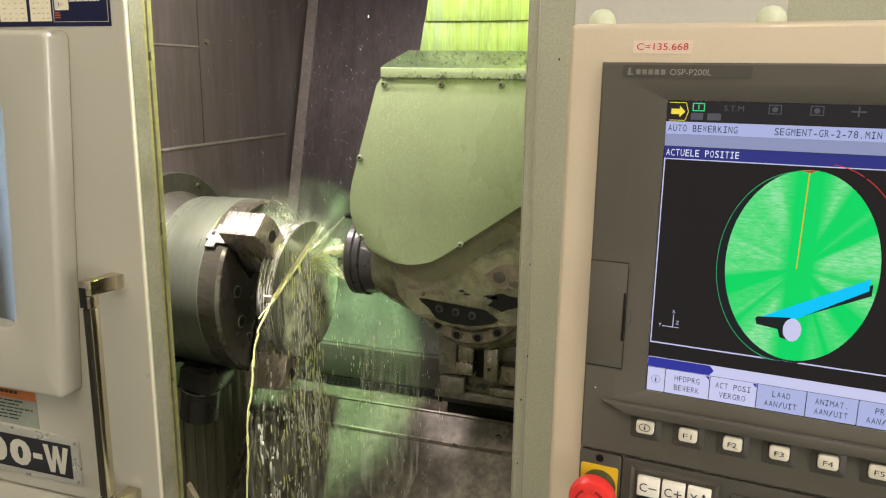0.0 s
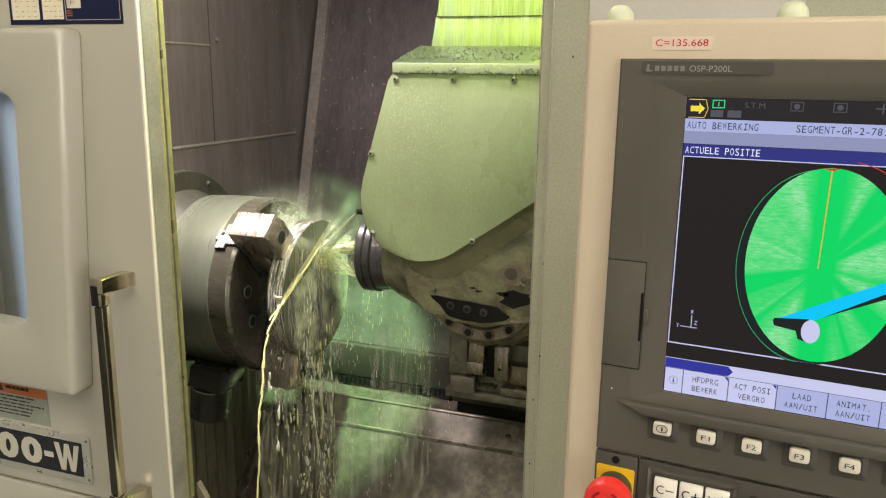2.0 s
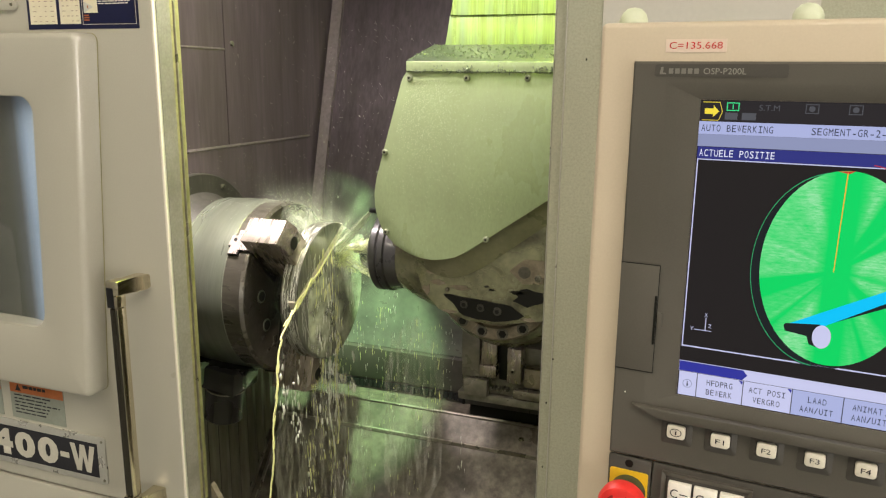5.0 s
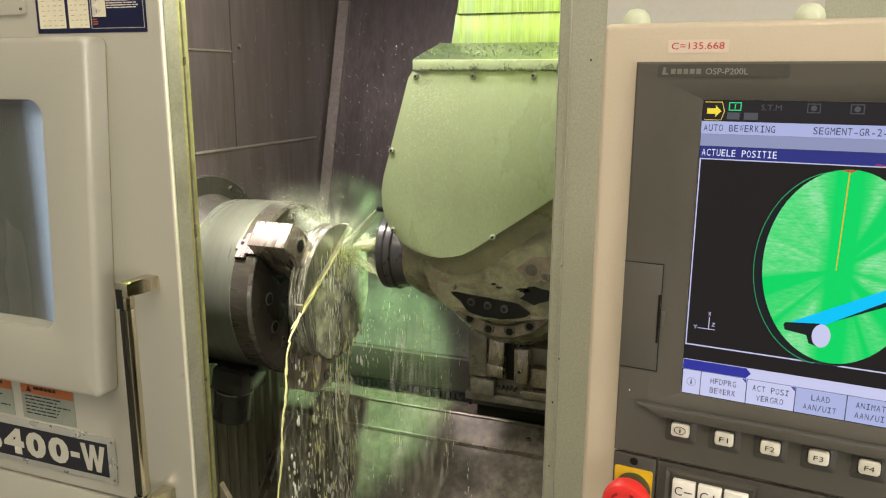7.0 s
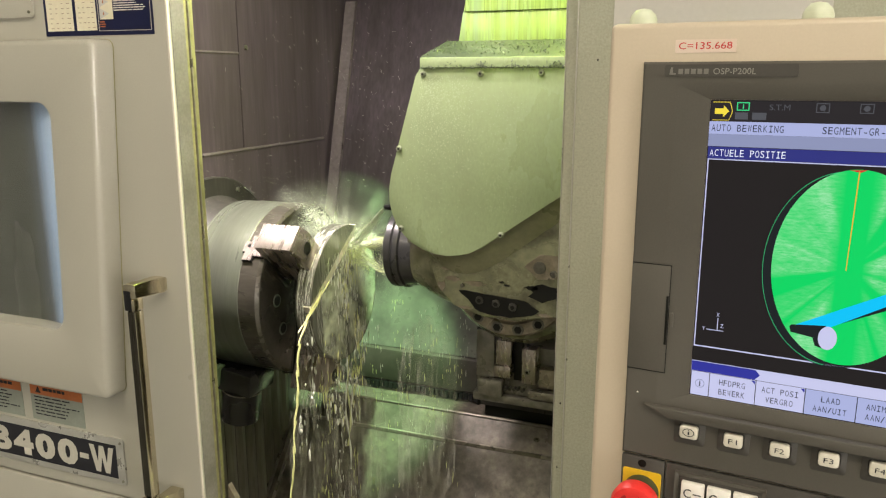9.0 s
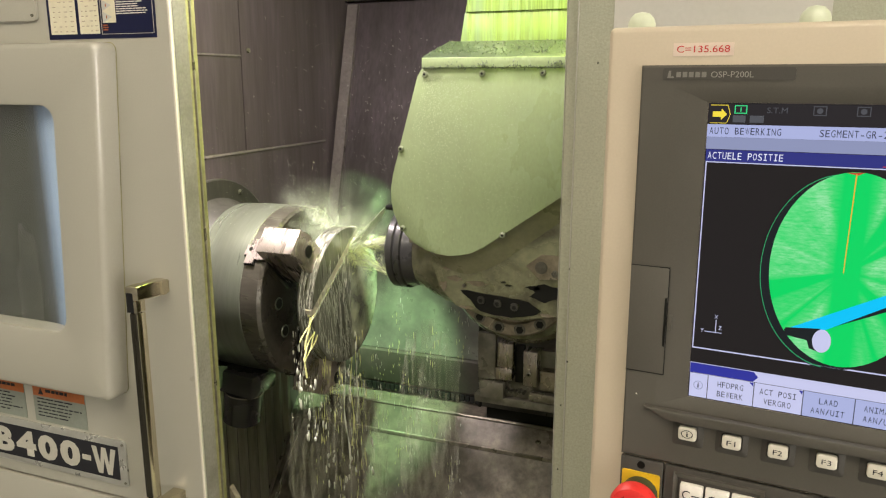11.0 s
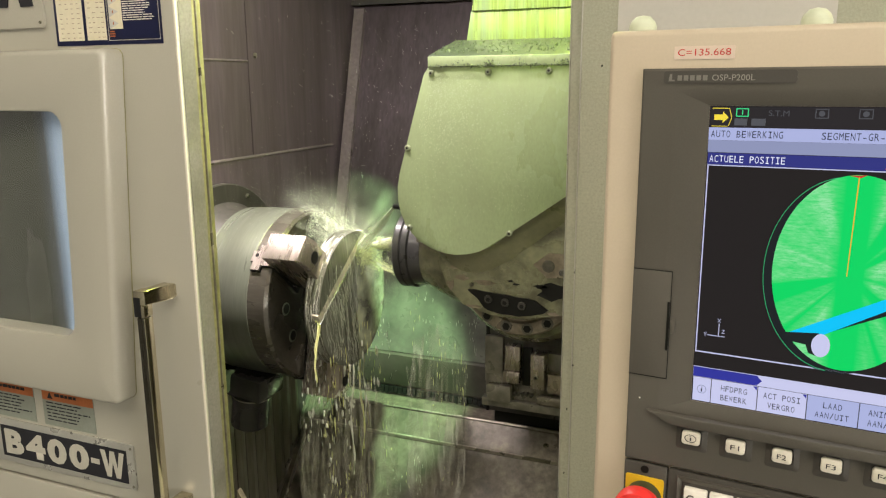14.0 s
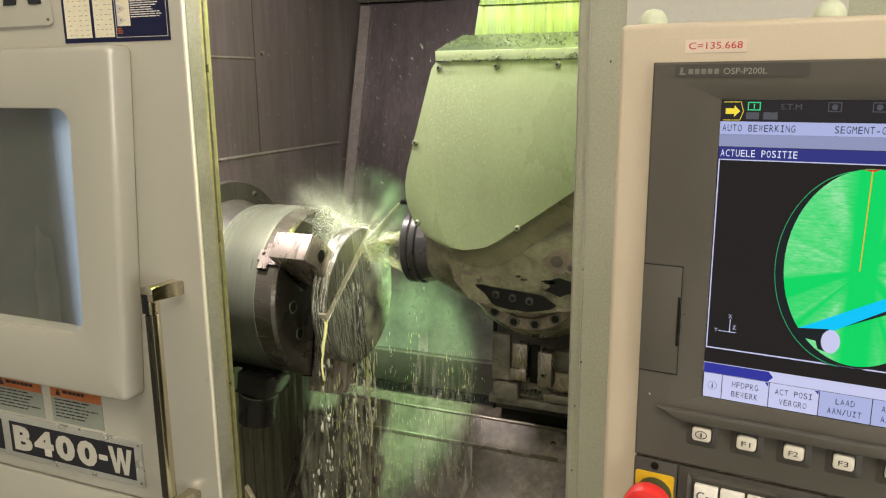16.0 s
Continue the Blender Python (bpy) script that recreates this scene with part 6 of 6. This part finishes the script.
    for k in range(90):
        a = rnd.uniform(0, 6.28)
        r = abs(rnd.gauss(0, 0.019))
        lump(bm, (-0.092 + rnd.uniform(-0.004, 0.022), 0.474 + r * math.cos(a), 1.258 + r * math.sin(a)), 0.0012, rnd.uniform(0.0006, 0.0022), rnd.uniform(0.0006, 0.0026), rnd, 1)
    sp = part("splash", bm, M_FOAM, j); sp["kind"] = "stuff"
    MIST.append((j, 0.0012, 0.3, 1))
    # mist that flies up and back off the cut: fine drops and thin sheets of spray
    for g in range(4):
        verts, faces = [], []
        for k in range(2600):
            a = radians(rnd.gauss(105 + 8 * g, 26))
            r = abs(rnd.gauss(0.0, 0.062)) + 0.014
            if rnd.random() < 0.025:
                r += rnd.uniform(0.05, 0.20)
            x = rnd.gauss(-1.1 * r, 0.008 + 0.35 * r)
            s = rnd.uniform(0.00004, 0.00009) * (1 + 1.0 * (rnd.random() < 0.05))
            dv = Vector((-1.1, math.cos(a), math.sin(a))).normalized()
            q = dv.to_track_quat("X", "Z").to_matrix().to_4x4()
            m = Matrix.Translation((x, r * math.cos(a), r * math.sin(a))) @ q @ Matrix.Diagonal((s * rnd.uniform(4, 45), s, s, 1))
            n0 = len(verts)
            verts += [m @ Vector(p) for p in ((1, 0, 0), (-1, 0, 0), (0, 1, 0), (0, -0.5, 0.87), (0, -0.5, -0.87))]
            faces += [[n0 + i for i in f] for f in ((0, 2, 3), (0, 3, 4), (0, 4, 2), (1, 3, 2), (1, 4, 3), (1, 2, 4))]
        me = bpy.data.meshes.new("spray_mist")
        me.from_pydata([tuple(v) for v in verts], [], faces)
        me.materials.append(M_MIST)
        ob = new("spray_mist", me)
        ob.location = (-0.088, 0.485, 1.272)
        tagged(ob, "cloud of fine coolant spray above the workpiece", "spray", "", "stuff")
        MIST.append((ob, 0.004, 0.21 + 0.07 * g, g))
        if g % 2:
            continue
        bm = B()
        for k in range(1):
            lean = -0.95 - 0.2 * g
            a0, a1 = 30 + 8 * g, 150 + 10 * g
            rows = []
            for i in range(9):
                r = 0.003 + 0.155 * i / 8
                row = []
                for j_ in range(13):
                    a = radians(a0 + (a1 - a0) * j_ / 12)
                    wv = 0.008 * math.sin(j_ * 1.3 + i * 0.7 + k + g)
                    row.append(bm.verts.new((lean * r + wv * i / 8, r * math.cos(a), r * math.sin(a))))
                rows.append(row)
            for ra, rb in zip(rows, rows[1:]):
                for j_ in range(12):
                    bm.faces.new((ra[j_], ra[j_ + 1], rb[j_ + 1], rb[j_]))
        sh = part("spray_sheet", bm, M_SHEET)
        sh.location = (-0.088, 0.485, 1.272)
        tagged(sh, "thin veil of coolant spray above the workpiece", "spray", "", "stuff")
        MIST.append((sh, 0.003, 0.18 + 0.06 * g, 3 + g))
    # soft veils of spray round the cut
    for g, (ax, ay, rise_) in enumerate(((28, 20, 0.012), (-14, 55, 0.020))):
        bm = B()
        turn_ = Euler((radians(ax - 8), 0, radians(ay - 20))).to_matrix()
        rows = []
        for i in range(10):
            r = 0.001 + 0.19 * i / 9
            rows.append([bm.verts.new(turn_ @ Vector((r * math.cos(a) * 1.15 - 0.25 * r, 0.10 * r * math.sin(3 * a + g), r * math.sin(a) + 0.10 * r))) for a in np.linspace(0, 2 * math.pi, 28, False)])
        for ra, rb in zip(rows, rows[1:]):
            for i in range(28):
                bm.faces.new((ra[i], ra[(i + 1) % 28], rb[(i + 1) % 28], rb[i]))
        ob = part("spray_veil", bm, M_VEIL)
        ob.location = (-0.085 - 0.02 * g, 0.470, 1.268 + rise_)
        tagged(ob, "soft cloud of coolant mist round the cut", "spray", "", "stuff")
        MIST.append((ob, 0.003, 0.23 + 0.05 * g, 11 + g))
    # stray flecks in the air before the back wall
    for g in range(3):
        bm = B()
        for k in range(120):
            c = Vector((rnd.uniform(-0.36, 0.0), rnd.uniform(-0.05, 0.4), rnd.uniform(0.0, 0.5)))
            s = rnd.uniform(0.00008, 0.00017)
            q = Euler((rnd.uniform(-0.5, 0.5), rnd.gauss(-0.6, 0.4), 0)).to_matrix().to_4x4()
            m = Matrix.Translation(c) @ q @ Matrix.Diagonal((s, s, s * rnd.uniform(12, 40), 1))
            bmesh.ops.create_icosphere(bm, subdivisions=1, radius=1, matrix=m)
        ob = part("flying_flecks", bm, M_COOLPALE)
        ob.location = (0.0, 0.47, 1.26)
        tagged(ob, "flying flecks of coolant in the machine", "spray", "", "stuff")
        MIST.append((ob, 0.05, 0.35 + 0.1 * g, 7 + g))


workshop()
enclosure()
sliding_door()
stickers()
spindle_group()
HEAD = milling_head()
lower_turret()
PANEL, TOOL_PICTURE = control_panel()
front_bits()
coolant()


def motions():
    byname = bpy.data.objects
    turn = [(t, pose(0, *AX, a, 0, 0)) for t, a in ROT]
    for nm in ("lathe_chuck", "workpiece_disc"):
        walk(byname[nm], turn)
    # the film in the slot grows thin and sinks to its floor
    rows = [(t, pose(-0.010 * min(1.0, max(0.0, (t - 8.0) / 3.0)), *AX, at_time(ROT, t), 0, 0)) for t in [0.5 * k for k in range(33)]]
    walk(byname["coolant_film"], rows)
    walk(HEAD, [(t, pose(HEAD0[0] + dx, 0, HEAD0[2] + dz)) for t, dx, dz in HEADROWS])
    walk(TOOL_PICTURE, [(0, pose(0, 0, 0)), (7, pose(-0.0065, 0, -0.0038)), (12.5, pose(-0.0125, 0, -0.0065)), (16, pose(-0.0155, 0, -0.0075))])
    times = [0.2 * k for k in range(81)]
    for ob, k in STREAM:
        rows = []
        for t in times:
            y, z = slot_low(t)
            if 100 <= k < 200:
                i = k - 100
                rows.append((t, pose(-0.106 + 0.006 * math.sin(5 * t + i * 2), 0.44 + 0.03 * i + 0.008 * math.sin(3.1 * t + i), 1.03 - 0.012 * i, 1.5 * math.sin(4 * t + i), 1.5 * math.sin(3.3 * t + i * 2), 0)))
                continue
            g = min(1.0, max(0.0, (t - 8.0) / 4.0))
            def hang(q):
                s = q * 0.050 * (1 + 0.2 * g)
                wob = 0.0025 * (1 + 0.2 * q) * math.sin(6.0 * t - 0.55 * q)
                return Vector((-0.102 + 0.25 * wob, y - 0.006 - 0.19 * math.sqrt(s) * (1 - 0.75 * g) + wob, z - 0.004 - s))
            def hung(q):
                a, b = hang(q), hang(q + 1)
                d = b - a
                return a, math.degrees(math.atan2(d.y, -d.z)), -math.degrees(math.atan2(d.x, -d.z))
            if k > 10:
                # lengths that still lie in the slot at first, and drain out of it later
                a = radians(27 + at_time(ROT, t))
                d = (0.015 + 0.036 * (k - 11)) * (1 - g)
                low = max(0.0, g - 0.7) / 0.3
                on = (y + d * math.cos(a) - 0.003, z + d * math.sin(a) - 0.002)
                h, tilt, _ = hung(k - 11)
                off = (h.y, h.z)
                wv = 0.002 * math.sin(9 * t - k)
                spent = 3.0 * max(0.0, min(0.55, t - 10.9)) ** 2 if k > 11 else 0.0
                rows.append((t, pose(-0.0975, on[0] + (off[0] - on[0]) * low, on[1] + (off[1] - on[1]) * low + wv - spent, -(90 - math.degrees(a)) * (1 - low) + tilt * low, 0, 0)))
                continue
            h, tilt, side = hung(k % 200)
            if k >= 200 or 2 <= k <= 10:
                # the thick flow thins out and drains into the sump
                h.z -= 3.0 * max(0.0, min(0.55, t - 9.4 - 0.05 * (10 - k % 200))) ** 2
            rows.append((t, pose(*h, tilt, side, 0)))
        walk(ob, rows)
    for ob, x, y, z0, ph, T, deep, until in DROPS:
        def fall(u):
            return pose(x, y, z0 - deep * u * (0.35 + 0.65 * u))
        rows, u, t = [(0.0, fall(ph))], ph, 0.0
        while True:
            left = T * (1 - u)
            if t + left >= 16.0:
                ue = u + (16.0 - t) / T
                rows.append((16.0, fall(ue)))
                break
            if left > 0.15:
                rows.append((t + left * 0.5, fall(u + (1 - u) * 0.5)))
            t += left
            rows.append((t, fall(1.0)))
            if t > until:
                rows += [(t + 0.15, pose(x, y, 0.10)), (16.0, pose(x, y, 0.10))]
                break
            if t + 0.05 >= 16.0:
                rows.append((16.0, fall(1.0)))
                break
            t += 0.034
            rows.append((t, fall(0.0)))
            u = 0.0
        # one row for each step of the clip's time
        kept, seen = [], set()
        for r in rows[::-1]:
            if frame(r[0]) not in seen:
                seen.add(frame(r[0]))
                kept.append(r)
        rows = kept[::-1]
        if rows[0][0] > 0:
            rows = [(0.0, fall(ph))] + rows
        walk(ob, rows)
    for ob, a in FILMS:
        base = ob.location.copy()
        rows = []
        for t in times:
            slip = 3.2 * min(0.55, max(0.0, t - 9.4)) ** 2 if a else 0.0
            rows.append((t, pose(base.x, base.y + 0.002 * math.sin(4 * t), base.z + 0.0015 * math.sin(7 * t) - slip)))
        walk(ob, rows)
    for ob, amp, per, i in MIST:
        base = ob.location.copy()
        rise = ob.name.startswith(("spray_", "coolant_jet"))
        rows = []
        for t in times:
            dz = at_time(HEADROWS, t, 2) - 0.041 if rise else 0.0
            rows.append((t, pose(base.x + amp * math.sin(t / per + i), base.y + amp * math.sin(1.3 * t / per + 2 * i), base.z + dz + amp * math.cos(1.1 * t / per + i), 200 * amp * math.sin(t / per + 1.7 * i), 0, 0)))
        walk(ob, rows)


motions()
